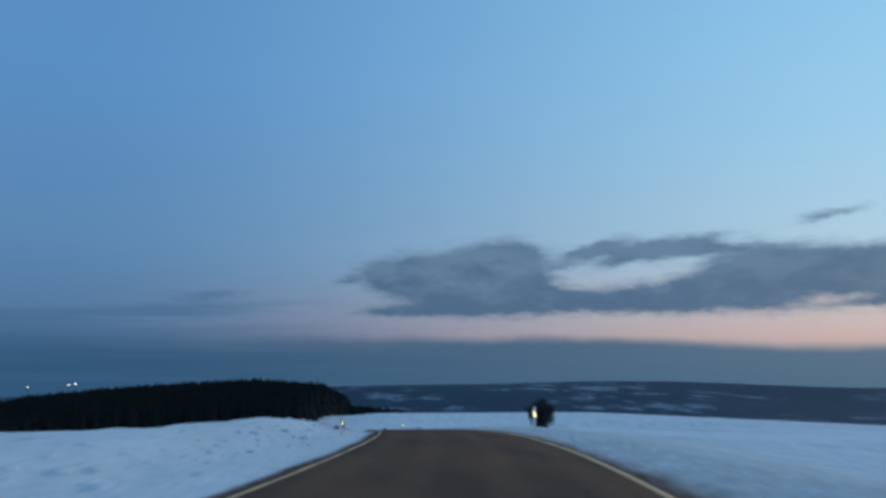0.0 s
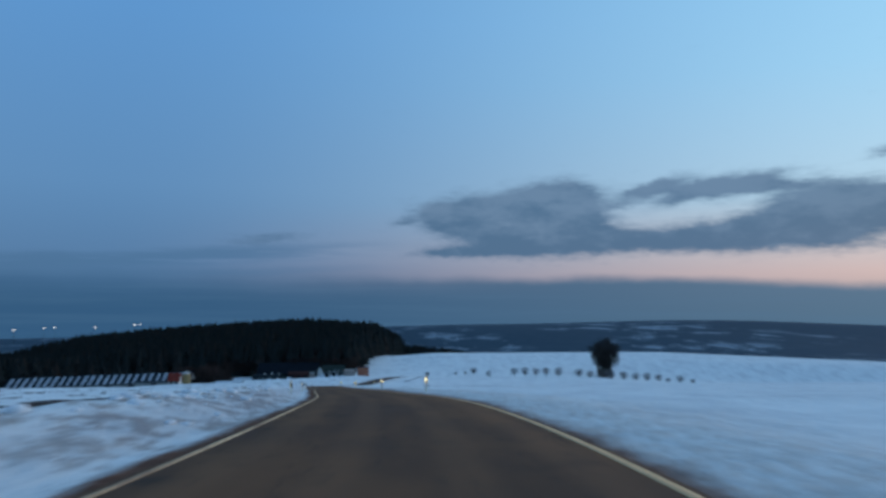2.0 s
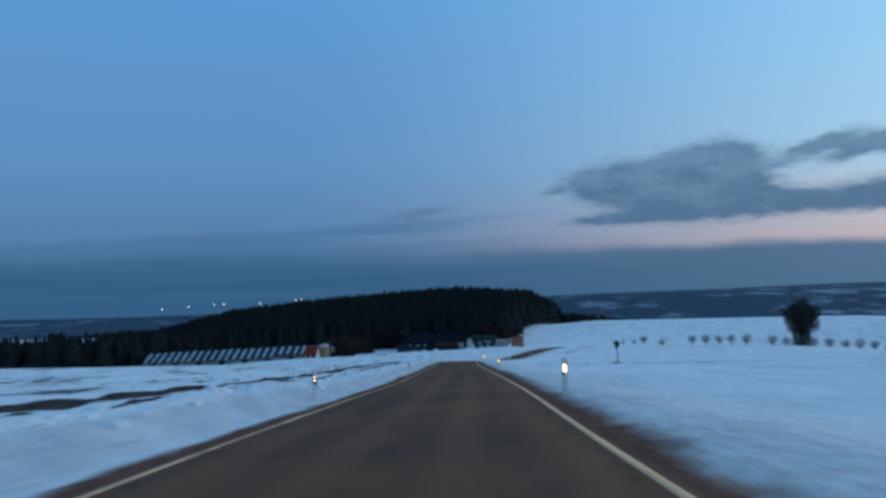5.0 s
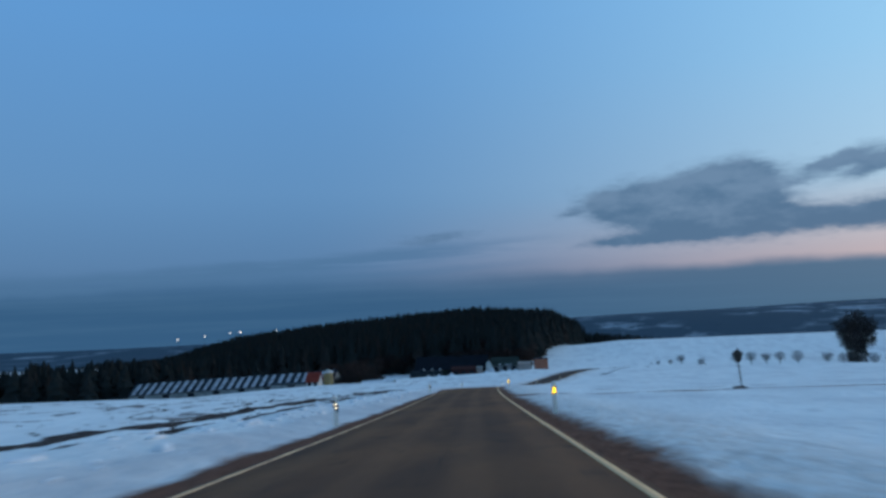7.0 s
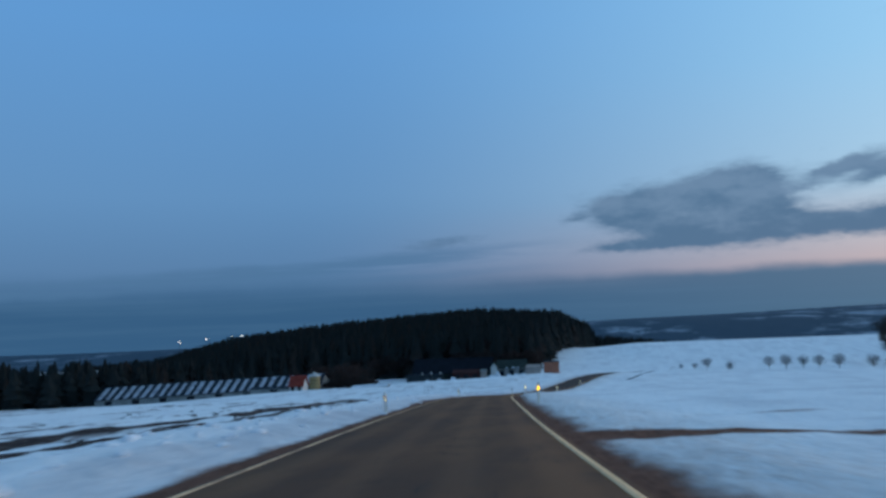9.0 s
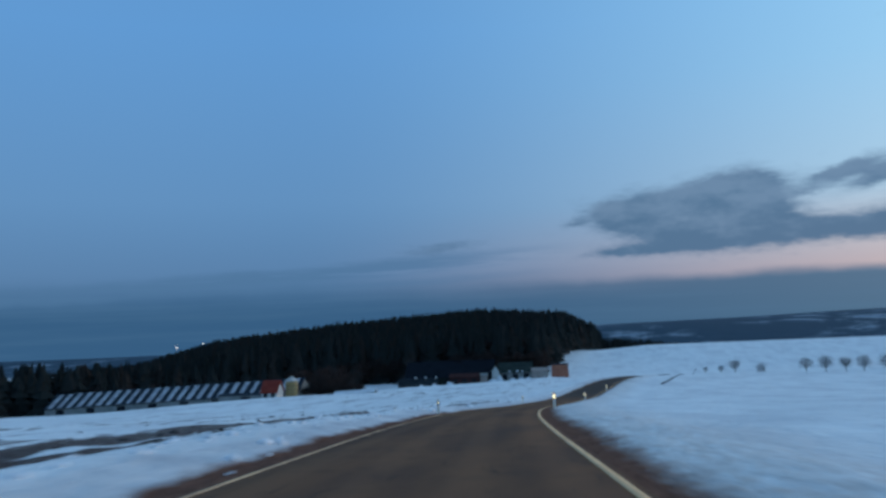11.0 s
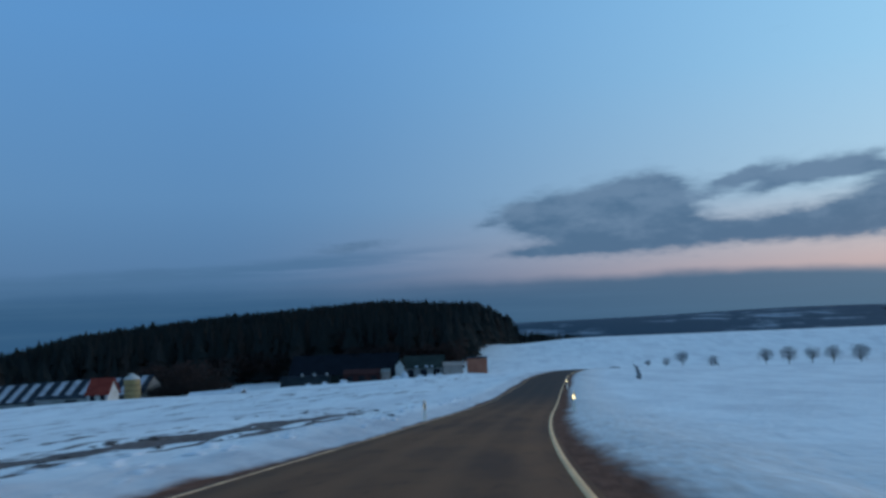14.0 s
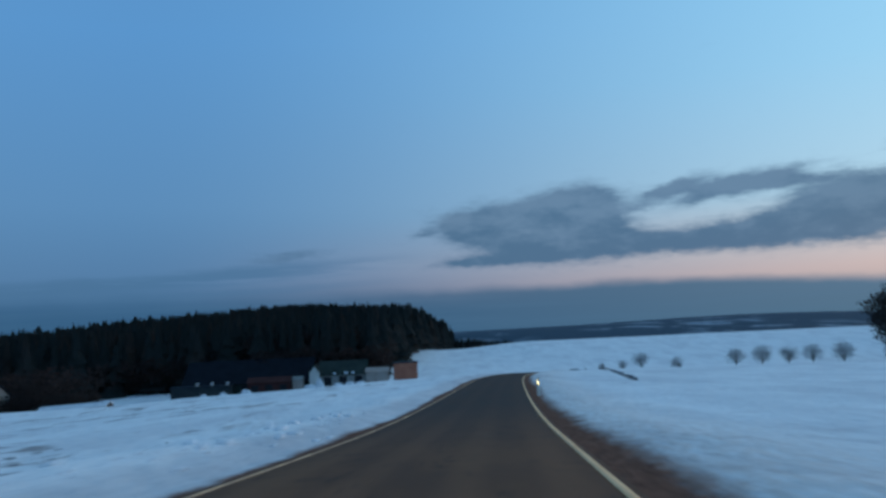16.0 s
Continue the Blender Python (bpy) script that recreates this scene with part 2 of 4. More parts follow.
    trough_shade = n.math("MULTIPLY", n.math("MULTIPLY", n.step(n.math("ABSOLUTE", trough_shade), 1.15, 0.35), n.step(along, 28.0, 42.0)), n.math("MULTIPLY_ADD", n.step(mid, 0.3, 0.65), 0.3, 0.25))
    snow = n.mix(trough_shade, snow, (0.40, 0.41, 0.44, 1))
    # thawed strip along the road, broken into streaks
    streaks = n.noise(n.stretch(where, 0.75, 0.13, 0.3), 1.0, 6.0, 0.72)
    meander = n.math("MULTIPLY_ADD", n.noise(where, 0.022, 2.0), 5.0, n.math("MULTIPLY", mid, 0.8))
    broad = n.math("MULTIPLY_ADD", n.step(along, 195.0, 225.0), 0.7, n.math("MULTIPLY_ADD", n.step(along, 130.0, 70.0), 1.3, 0.95))
    first = n.math("DIVIDE", n.math("ABSOLUTE", n.math("ADD", off, n.math("ADD", meander, 11.6))), broad)
    first = n.math("MULTIPLY", n.step(first, 1.15, 0.5), n.step(along, 34.0, 48.0))
    second = n.math("ABSOLUTE", n.math("ADD", off, n.math("ADD", meander, 8.9)))
    second = n.math("MULTIPLY", n.step(second, 0.75, 0.25), n.math("MULTIPLY", n.step(along, 60.0, 110.0), 0.9))
    # finer furrows beyond it, showing only in places
    furrows = None
    for at, half, share in ((15.2, 0.5, 0.62), (18.6, 0.4, 0.6), (23.5, 0.7, 0.58), (30.0, 0.8, 0.56)):
        one = n.step(n.math("ABSOLUTE", n.math("ADD", off, n.math("MULTIPLY_ADD", meander, 1.2, at - 1.5))), half, half * 0.3)
        one = n.math("MULTIPLY", one, share)
        furrows = one if furrows is None else n.math("MAXIMUM", furrows, one)
    gaps = n.step(n.noise(n.stretch(where, 0.05, 0.035, 0.3), 1.0, 3.0), 0.40, 0.58)
    furrows = n.math("MULTIPLY", n.math("MULTIPLY", furrows, gaps), n.step(along, 85.0, 130.0))
    strip = n.math("MULTIPLY", n.math("MAXIMUM", furrows, n.math("MAXIMUM", first, second)), n.step(along, 350.0, 296.0))
    clods = n.noise(n.stretch(where, 1.1, 0.4, 0.5), 1.0, 6.0, 0.7)
    flecks = n.noise(n.stretch(where, 2.6, 0.75, 0.5), 1.0, 6.0, 0.8)
    strip = n.math("MULTIPLY", strip, n.math("MULTIPLY_ADD", flecks, 3.0, -0.55))
    strip = n.step(n.math("MULTIPLY", strip, n.math("MULTIPLY_ADD", n.step(streaks, 0.27, 0.42), 0.42, n.math("MULTIPLY", clods, 1.15))), 0.37, 0.62)
    strip = n.math("MULTIPLY", strip, n.math("MULTIPLY_ADD", n.step(speckle, 0.32, 0.54), 0.28, 0.72))
    strip = n.math("MULTIPLY", strip, n.math("MULTIPLY_ADD", n.step(along, 190.0, 240.0), -0.28, 1.0))
    # scattered thin streaks on the field beyond
    field = n.math("MULTIPLY", n.step(off, -9.0, -17.0), n.step(off, -150.0, -60.0))
    thin = n.noise(n.stretch(where, 0.24, 0.075, 0.3), 1.0, 6.0, 0.75)
    thin = n.math("MULTIPLY", n.step(thin, 0.54, 0.63), n.math("MULTIPLY", field, n.math("MULTIPLY_ADD", n.step(along, 330.0, 270.0), 0.4, 0.4)))
    specks = n.noise(n.stretch(where, 0.10, 0.35, 0.3), 1.0, 5.0, 0.7)
    specks = n.math("MULTIPLY", n.step(specks, 0.70, 0.80), n.math("MULTIPLY", n.step(off, 10.0, 24.0), 0.4))
    track = n.attribute("track")
    track = n.step(n.math("MULTIPLY_ADD", speckle, 0.85, track), 0.98, 1.22)
    thaw = n.step(n.math("MULTIPLY", n.attribute("thaw"), n.noise(n.stretch(where, 0.5, 1.4, 0.5), 1.0, 6.0, 0.8)), 0.46, 0.56)
    track = n.math("MAXIMUM", track, n.math("MULTIPLY", thaw, 0.75))
    bare = n.math("MAXIMUM", n.math("MAXIMUM", right, left), n.math("MAXIMUM", strip, n.math("MAXIMUM", thin, n.math("MAXIMUM", specks, track))))
    colour = n.mix(bare, snow, soil)
    colour = n.mix(n.math("MAXIMUM", strip, thin), colour, n.mix(n.step(grain, 0.35, 0.7), (0.028, 0.020, 0.018, 1), (0.075, 0.05, 0.042, 1)))
    # woodland floor, and the far patchwork of trees and snowy fields, blue haze mixed into its colour
    colour = n.mix(wood, colour, n.mix(mid, (0.02, 0.022, 0.02, 1), (0.05, 0.045, 0.035, 1)))
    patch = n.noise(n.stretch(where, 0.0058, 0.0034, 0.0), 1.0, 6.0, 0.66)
    hazed_woods = n.mix(n.noise(where, 0.02, 4.0, 0.7), (0.032, 0.060, 0.086, 1), (0.058, 0.096, 0.130, 1))
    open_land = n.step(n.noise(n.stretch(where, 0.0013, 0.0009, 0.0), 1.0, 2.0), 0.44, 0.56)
    distant = n.mix(n.math("MULTIPLY", n.step(patch, 0.50, 0.62), open_land), hazed_woods, (0.25, 0.31, 0.36, 1))
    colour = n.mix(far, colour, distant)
    shader = n.add("ShaderNodeBsdfPrincipled")
    n.link(colour, shader.inputs["Base Color"])
    shader.inputs["Roughness"].default_value, shader.inputs["Specular IOR Level"].default_value = 0.9, 0.06
    lumps = n.noise(n.stretch(where, 1.6, 1.0, 1.0), 1.0, 5.0, 0.6)
    bump = n.add("ShaderNodeBump", Strength=0.9, Distance=0.16)
    n.link(n.math("ADD", n.math("MULTIPLY_ADD", lumps, 1.2, mid), n.math("MULTIPLY", grain, 0.25)), bump.inputs["Height"])
    n.link(bump.outputs[0], shader.inputs["Normal"])
    n.link(shader.outputs[0], n.add("ShaderNodeOutputMaterial").inputs[0])
    return m


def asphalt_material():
    """Asphalt with the headlights' warm light painted into its brown base, faint wheel tracks, patches and fine stone
    grain.
    """
    m = bpy.data.materials.new("asphalt")
    m.use_nodes = True
    n = Nodes(m.node_tree)
    where = n.add("ShaderNodeTexCoord").outputs["Object"]
    off = n.attribute("off")
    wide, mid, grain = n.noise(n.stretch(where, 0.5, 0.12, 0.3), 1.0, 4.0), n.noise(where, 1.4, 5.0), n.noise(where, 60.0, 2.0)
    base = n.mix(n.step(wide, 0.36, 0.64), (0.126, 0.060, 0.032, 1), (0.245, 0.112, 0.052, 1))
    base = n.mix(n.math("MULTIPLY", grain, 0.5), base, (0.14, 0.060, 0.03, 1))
    stain = n.math("MULTIPLY", n.step(mid, 0.56, 0.74), 0.5)
    base = n.mix(stain, base, (0.07, 0.045, 0.03, 1))
    # damp blotches and tarred cracks
    blotch = n.noise(n.stretch(where, 0.55, 0.3, 0.3), 1.0, 6.0, 0.7, 0.8)
    base = n.mix(n.math("MULTIPLY", n.step(blotch, 0.60, 0.70), 0.55), base, (0.060, 0.032, 0.020, 1))
    vein = n.math("ABSOLUTE", n.math("SUBTRACT", n.noise(n.stretch(where, 0.45, 0.22, 0.3), 1.0, 4.0, 0.6, 0.4), 0.5))
    base = n.mix(n.math("MULTIPLY", n.step(vein, 0.009, 0.003), n.math("MULTIPLY", n.step(mid, 0.42, 0.55), 0.6)), base, (0.04, 0.026, 0.02, 1))
    base = n.mix(0.20, base, (0.062, 0.056, 0.054, 1))
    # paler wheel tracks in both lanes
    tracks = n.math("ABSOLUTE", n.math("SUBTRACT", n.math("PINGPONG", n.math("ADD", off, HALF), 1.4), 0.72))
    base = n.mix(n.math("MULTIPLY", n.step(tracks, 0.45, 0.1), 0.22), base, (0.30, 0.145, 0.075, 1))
    # beyond the last bend the painted headlight brown gives way to unlit grey
    split = n.add("ShaderNodeSeparateXYZ")
    n.link(where, split.inputs[0])
    base = n.mix(n.math("MULTIPLY", n.step(n.math("MULTIPLY_ADD", wide, 30.0, split.outputs[1]), 322.0, 362.0), 0.8), base, (0.048, 0.042, 0.040, 1))
    shader = n.add("ShaderNodeBsdfPrincipled")
    n.link(base, shader.inputs["Base Color"])
    n.link(n.math("MULTIPLY_ADD", wide, 0.2, 0.72), shader.inputs["Roughness"])
    shader.inputs["Specular IOR Level"].default_value = 0.06
    bump = n.add("ShaderNodeBump", Strength=0.5, Distance=0.006)
    n.link(grain, bump.inputs["Height"])
    n.link(bump.outputs[0], shader.inputs["Normal"])
    n.link(shader.outputs[0], n.add("ShaderNodeOutputMaterial").inputs[0])
    return m


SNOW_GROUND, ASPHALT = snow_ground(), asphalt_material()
# line paints are tinted warm to stand in for the headlights' light
LINE_PAINT = material("worn_headlit_line_paint", (0.80, 0.46, 0.23), (0.99, 0.60, 0.31), 0.8, 9.0, 0.7)
MUDDY_PAINT = material("muddy_headlit_line_paint", (0.36, 0.20, 0.12), (0.94, 0.57, 0.31), 0.35, 5.0, 0.75)
# cream tint puts the headlights' warm light into the posts' white
POST_WHITE = material("headlit_post_white", (0.95, 0.82, 0.68), (0.99, 0.89, 0.76), 2.0, 20.0, 0.5)
POST_BLACK = material("post_black", (0.015, 0.015, 0.016), (0.03, 0.03, 0.03), 2.0, 20.0, 0.5)


def foliage(name, dark, light, odd):
    """Matt foliage or twigs whose tone differs from tree to tree."""
    m = bpy.data.materials.new(name)
    m.use_nodes = True
    n = Nodes(m.node_tree)
    where = n.add("ShaderNodeTexCoord").outputs["Object"]
    tint, clump = n.attribute("tint"), n.noise(where, 0.6, 3.0)
    colour = n.mix(n.math("MULTIPLY_ADD", clump, 0.5, n.math("MULTIPLY", tint, 0.5)), (*dark, 1), (*light, 1))
    stand = n.noise(where, 0.03, 3.0)
    colour = n.mix(n.math("MULTIPLY", n.step(tint, 0.55, 0.95), n.step(stand, 0.42, 0.6)), colour, (*odd, 1))
    shader = n.add("ShaderNodeBsdfPrincipled", Roughness=0.95)
    shader.inputs["Specular IOR Level"].default_value = 0.03
    n.link(colour, shader.inputs["Base Color"])
    # half of the light passes through the thin sprays
    through_leaf, both = n.add("ShaderNodeBsdfTranslucent"), n.add("ShaderNodeMixShader", Fac=0.5)
    n.link(colour, through_leaf.inputs["Color"])
    n.link(shader.outputs[0], both.inputs[1])
    n.link(through_leaf.outputs[0], both.inputs[2])
    n.link(both.outputs[0], n.add("ShaderNodeOutputMaterial").inputs[0])
    return m


NEEDLES = foliage("dark_spruce", (0.045, 0.050, 0.046), (0.057, 0.062, 0.057), (0.072, 0.058, 0.049))
TWIGS = material("bare_twigs", (0.032, 0.027, 0.025), (0.056, 0.047, 0.042), 0.1, 1.5, 0.95)
FINE_TWIGS = material("fine_grey_twigs", (0.12, 0.12, 0.13), (0.20, 0.195, 0.20), 0.3, 2.0, 0.95)
BARK = material("bark", (0.03, 0.026, 0.022), (0.07, 0.058, 0.046), 0.8, 8.0, 0.95, bump=0.03)
SCRUB = foliage("brown_scrub", (0.036, 0.028, 0.026), (0.058, 0.043, 0.038), (0.085, 0.054, 0.046))
DARK_ROOF = material("dark_blue_roof", (0.012, 0.016, 0.024), (0.020, 0.027, 0.038), 0.3, 4.0, 0.6)
SNOW_STRIP = material("roof_snow", (0.55, 0.56, 0.58), (0.78, 0.79, 0.80), 0.5, 4.0, 0.8)
THIN_SNOW = material("thin_roof_snow", (0.25, 0.26, 0.28), (0.52, 0.53, 0.55), 0.35, 2.0, 0.85)
PLASTER = material("weathered_plaster", (0.20, 0.20, 0.18), (0.32, 0.31, 0.29), 0.3, 4.0, 0.9)
WHITE_WALL = material("white_wall", (0.48, 0.45, 0.40), (0.66, 0.62, 0.56), 0.4, 4.0, 0.85)
DIM_PLASTER = material("dark_render", (0.024, 0.030, 0.033), (0.046, 0.054, 0.056), 0.4, 4.0, 0.9)
BEIGE_PLASTER = material("beige_plaster", (0.33, 0.26, 0.22), (0.45, 0.36, 0.31), 0.4, 4.0, 0.9)
RED_TILE = material("red_roof_tiles", (0.19, 0.028, 0.019), (0.28, 0.05, 0.032), 0.4, 5.0, 0.75)
RED_BROWN = material("red_brown_boards", (0.045, 0.019, 0.017), (0.08, 0.030, 0.026), 0.4, 5.0, 0.85)
ORANGE_BRICK = material("orange_brick", (0.34, 0.12, 0.075), (0.47, 0.18, 0.11), 0.4, 5.0, 0.85)
BEIGE = material("beige_silo", (0.34, 0.23, 0.10), (0.46, 0.32, 0.15), 0.4, 4.0, 0.7)
BARN_ROOF = material("dark_barn_roof", (0.008, 0.010, 0.014), (0.013, 0.017, 0.024), 0.3, 4.0, 0.7, gloss=0.03)
GREEN_ROOF = material("green_grey_roof", (0.02, 0.03, 0.026), (0.04, 0.052, 0.045), 0.3, 4.0, 0.8)
DARK_GAP = material("dark_opening", (0.012, 0.012, 0.014), (0.03, 0.03, 0.034), 0.5, 5.0, 0.6)
RUSTY = material("dark_weathered_metal", (0.03, 0.026, 0.024), (0.08, 0.065, 0.055), 1.0, 9.0, 0.7)


def glowing(name, colour, strength):
    m = bpy.data.materials.new(name)
    m.use_nodes = True
    n = Nodes(m.node_tree)
    shader = n.add("ShaderNodeBsdfPrincipled", Roughness=0.25)
    shader.inputs["Base Color"].default_value = (*colour, 1)
    shader.inputs["Emission Color"].default_value = (*colour, 1)
    shader.inputs["Emission Strength"].default_value = strength
    n.link(shader.outputs[0], n.add("ShaderNodeOutputMaterial").inputs[0])
    return m


# reflectors emit light of their own in place of returned headlight beams
REFLECTOR = glowing("emissive_white_reflector", (1.0, 0.82, 0.42), 2.4)
SMALL_REFLECTOR = glowing("small_emissive_reflector", (1.0, 0.86, 0.6), 2.3)
AMBER = glowing("emissive_amber_reflector", (1.0, 0.60, 0.03), 2.4)
LAMP = glowing("lit_lamp", (1.0, 0.93, 0.82), 1.6)

# ---- the road's line ----
KNOT_S = np.arange(-20, 536, 15.0)
# heading in degrees to the right of +y, and grade in percent
HEADING = np.array([13.5, 10.4, 7.0, 3.4, -0.0, -2.6, -5.1, -6.2, -4.9, -5.3, -6.1, -6.3, -6.2, -6.4, -5.6, -5.3, -5.2, -3.8, -1.7, 0.3, 2.8, 4.3, 5.7, 5.5, 5.8, 6.1, 6.3, 6.5, 7.6, 9.7, 12.5, 15.7, 19.0, 22.2, 25.5, 28.7, 32.0, 35.2])
GRADE = np.array([-0.8, -1.8, -2.8, -3.9, -4.9, -6.5, -7.4, -6.8, -7.2, -7.5, -7.2, -7.1, -6.9, -6.6, -6.6, -6.8, -7.1, -7.7, -7.8, -8.4, -8.4, -7.3, -6.8, -6.2, -4.3, -3.5, -3.3, -3.0, -2.9, -3.2, -3.9, -4.6, -6.5, -9.5, -9.5, -8.0, -6.0, -4.0])
S = np.arange(-80.0, 530.0, 1.0)
psi = np.radians(np.interp(S + 0.5, KNOT_S, HEADING))
grade = np.interp(S + 0.5, KNOT_S, GRADE) / 100
LINE = np.stack([np.cumsum(np.sin(psi)), np.cumsum(np.cos(psi)), np.cumsum(grade)], 1)
LINE -= LINE[80]                   # the right edge line runs through the origin at s = 0


def on_road(s, off, up=0.0):
    """World place at s along the road, off metres right of the right edge line, up above the road."""
    i = min(max(int(s + 80), 0), len(S) - 2)
    w = s + 80 - i
    p = LINE[i] * (1 - w) + LINE[i + 1] * w
    a = psi[i]
    return Vector((p[0] + math.cos(a) * off, p[1] - math.sin(a) * off, p[2] + up))


def smooth(v, low, high):
    t = np.clip((v - low) / (high - low), 0, 1)
    return t * t * (3 - 2 * t)


# ---- the land ----
FALL_Y = [-1500, -300, -80, 300, 340, 380, 420, 440, 485, 530, 575, 690, 770, 1000, 1500, 2200, 4600]
FALL_Z = [-20, -2, 0.5, -20.3, -23.2, -24.9, -26.0, -26.5, -30.0, -32.4, -32, -24.2, -26, -62, -95, -105, -110]
RIDGE_X = [-520, -400, -322, -214, -90, -20, 4, 24, 60]
RIDGE_TOP = [-36, -31, -12.0, -1.5, 6, 1.2, -10.5, -25, -40]


def lie(y):
    """Height of the open hillside at y, away from the road."""
    inside = (y > -80) & (y < 400)
    along = np.interp(y, LINE[:, 1], LINE[:, 2])
    curve = np.interp(y, FALL_Y, FALL_Z)
    soft = (np.interp(y - 9, FALL_Y, FALL_Z) + curve + np.interp(y + 9, FALL_Y, FALL_Z)) / 3
    return np.where(inside, along + (soft - along) * smooth(y, 290, 360), soft)


def forest_hill(x, y):
    """Wooded hill behind the farm: ground height, and how much of it counts."""
    top = np.interp(x, RIDGE_X, RIDGE_TOP) - 21.0
    edge = -27 + (y - 560) * 0.115
    inside = smooth(edge - x, -14, 14) * smooth(y, 540, 880) * smooth(-y, -1150, -930)
    return top, inside


def land(x, y):
    """Ground height without the road's own shape."""
    x, y = np.asarray(x, float), np.asarray(y, float)
    z = lie(y)
    z = z - 4.2 * (1 - np.exp(-np.clip(-20 - x, 0, 900) / 70)) * smooth(y, 200, 400) - 0.065 * np.clip(x - 95, 0, 160) * smooth(y, 330, 450) * smooth(-y, -640, -570)
    z = z + smooth(y, 390, 475) * (np.exp(-((x + 100) / 42.0) ** 2) * smooth(-y, -540, -508) - 2.6 * smooth(-x, 100, 225) * smooth(-y, -720, -560))
    z = z - 1.2 * smooth(-x, 105, 175) * smooth(y, 330, 430) * smooth(-y, -486, -455)
    z = z + 1.3 * smooth(y, 512, 533) * smooth(-y, -545, -538) * smooth(-x, 8, 24) * smooth(x, -104, -88)
    top, inside = forest_hill(x, y)
    z = z + (np.maximum(top, z) - z) * inside
    # the crest sinks beside the wood and towards the east
    z = z - 2.2 * smooth(-x, -40, 0) * smooth(y, 590, 650) * smooth(-y, -900, -800)
    z = z - 0.047 * np.clip(x - 230, 0, 420) * smooth(y, 560, 700)
    # far country: low ridges and valleys
    r = np.hypot(x, y)
    far = smooth(r, 1300, 2600)
    bearing = np.degrees(np.arctan2(x, y))
    ridge = 40 + 34 * np.sin(np.radians(bearing * 2.1 + 40)) + 22 * np.sin(np.radians(bearing * 6.7 + 10)) + 9 * np.sin(np.radians(bearing * 17 + 80))
    swell = 0.5 + 0.5 * np.sin(r / 260.0 + bearing / 9.0)
    west = smooth(bearing, -28, 4)
    goal = -118 + (41 + 54 * west) * smooth(r, 2500, 4300) * (0.55 + ridge / 150) + 16 * swell * smooth(r, 1500, 2200)
    return z + (goal - z) * far


def strip_columns():
    """Offsets from the right edge line, fine beside the road and coarse far off."""
    right = [0.3, 0.5, 0.7, 0.9, 1.1, 1.35, 1.6, 1.9, 2.3, 2.8, 3.4, 4, 5, 6, 7.5, 9, 11, 13, 16, 20, 25, 30, 36, 44, 54, 66, 80, 96, 112, 130, 150, 175, 205, 240, 280]
    left = [5.95, 6.15, 6.35, 6.6, 6.9, 7.2, 7.6, 8, 8.5, 9, 9.5, 10, 10.6, 11.2, 12, 13, 14, 15, 16, 17.5, 19, 21, 24, 27, 31, 36, 42, 50, 60, 72, 86, 100, 115, 130, 145, 160, 175, 190, 205, 220, 240, 260, 285, 310, 340, 370, 400]
    r = 330.0
    outer = []
    while r < 4700:
        outer.append(r)
        r *= 1.09
    right += outer
    left += [v + 110 for v in outer]
    return np.array([-v for v in reversed(left)] + [-4.2, -2.8, -1.4] + right)


def strip_rows():
    rows = list(np.arange(-60, 300, 0.8)) + list(np.arange(300, 520, 1.6)) + list(np.arange(520, 1000, 8.0))
    r = 1000.0
    while r < 4700:
        rows.append(r)
        r *= 1.05
    back, r = [], -64.0
    while r > -1500:
        back.append(r)
        r *= 1.25
    return np.array(list(reversed(back)) + rows)


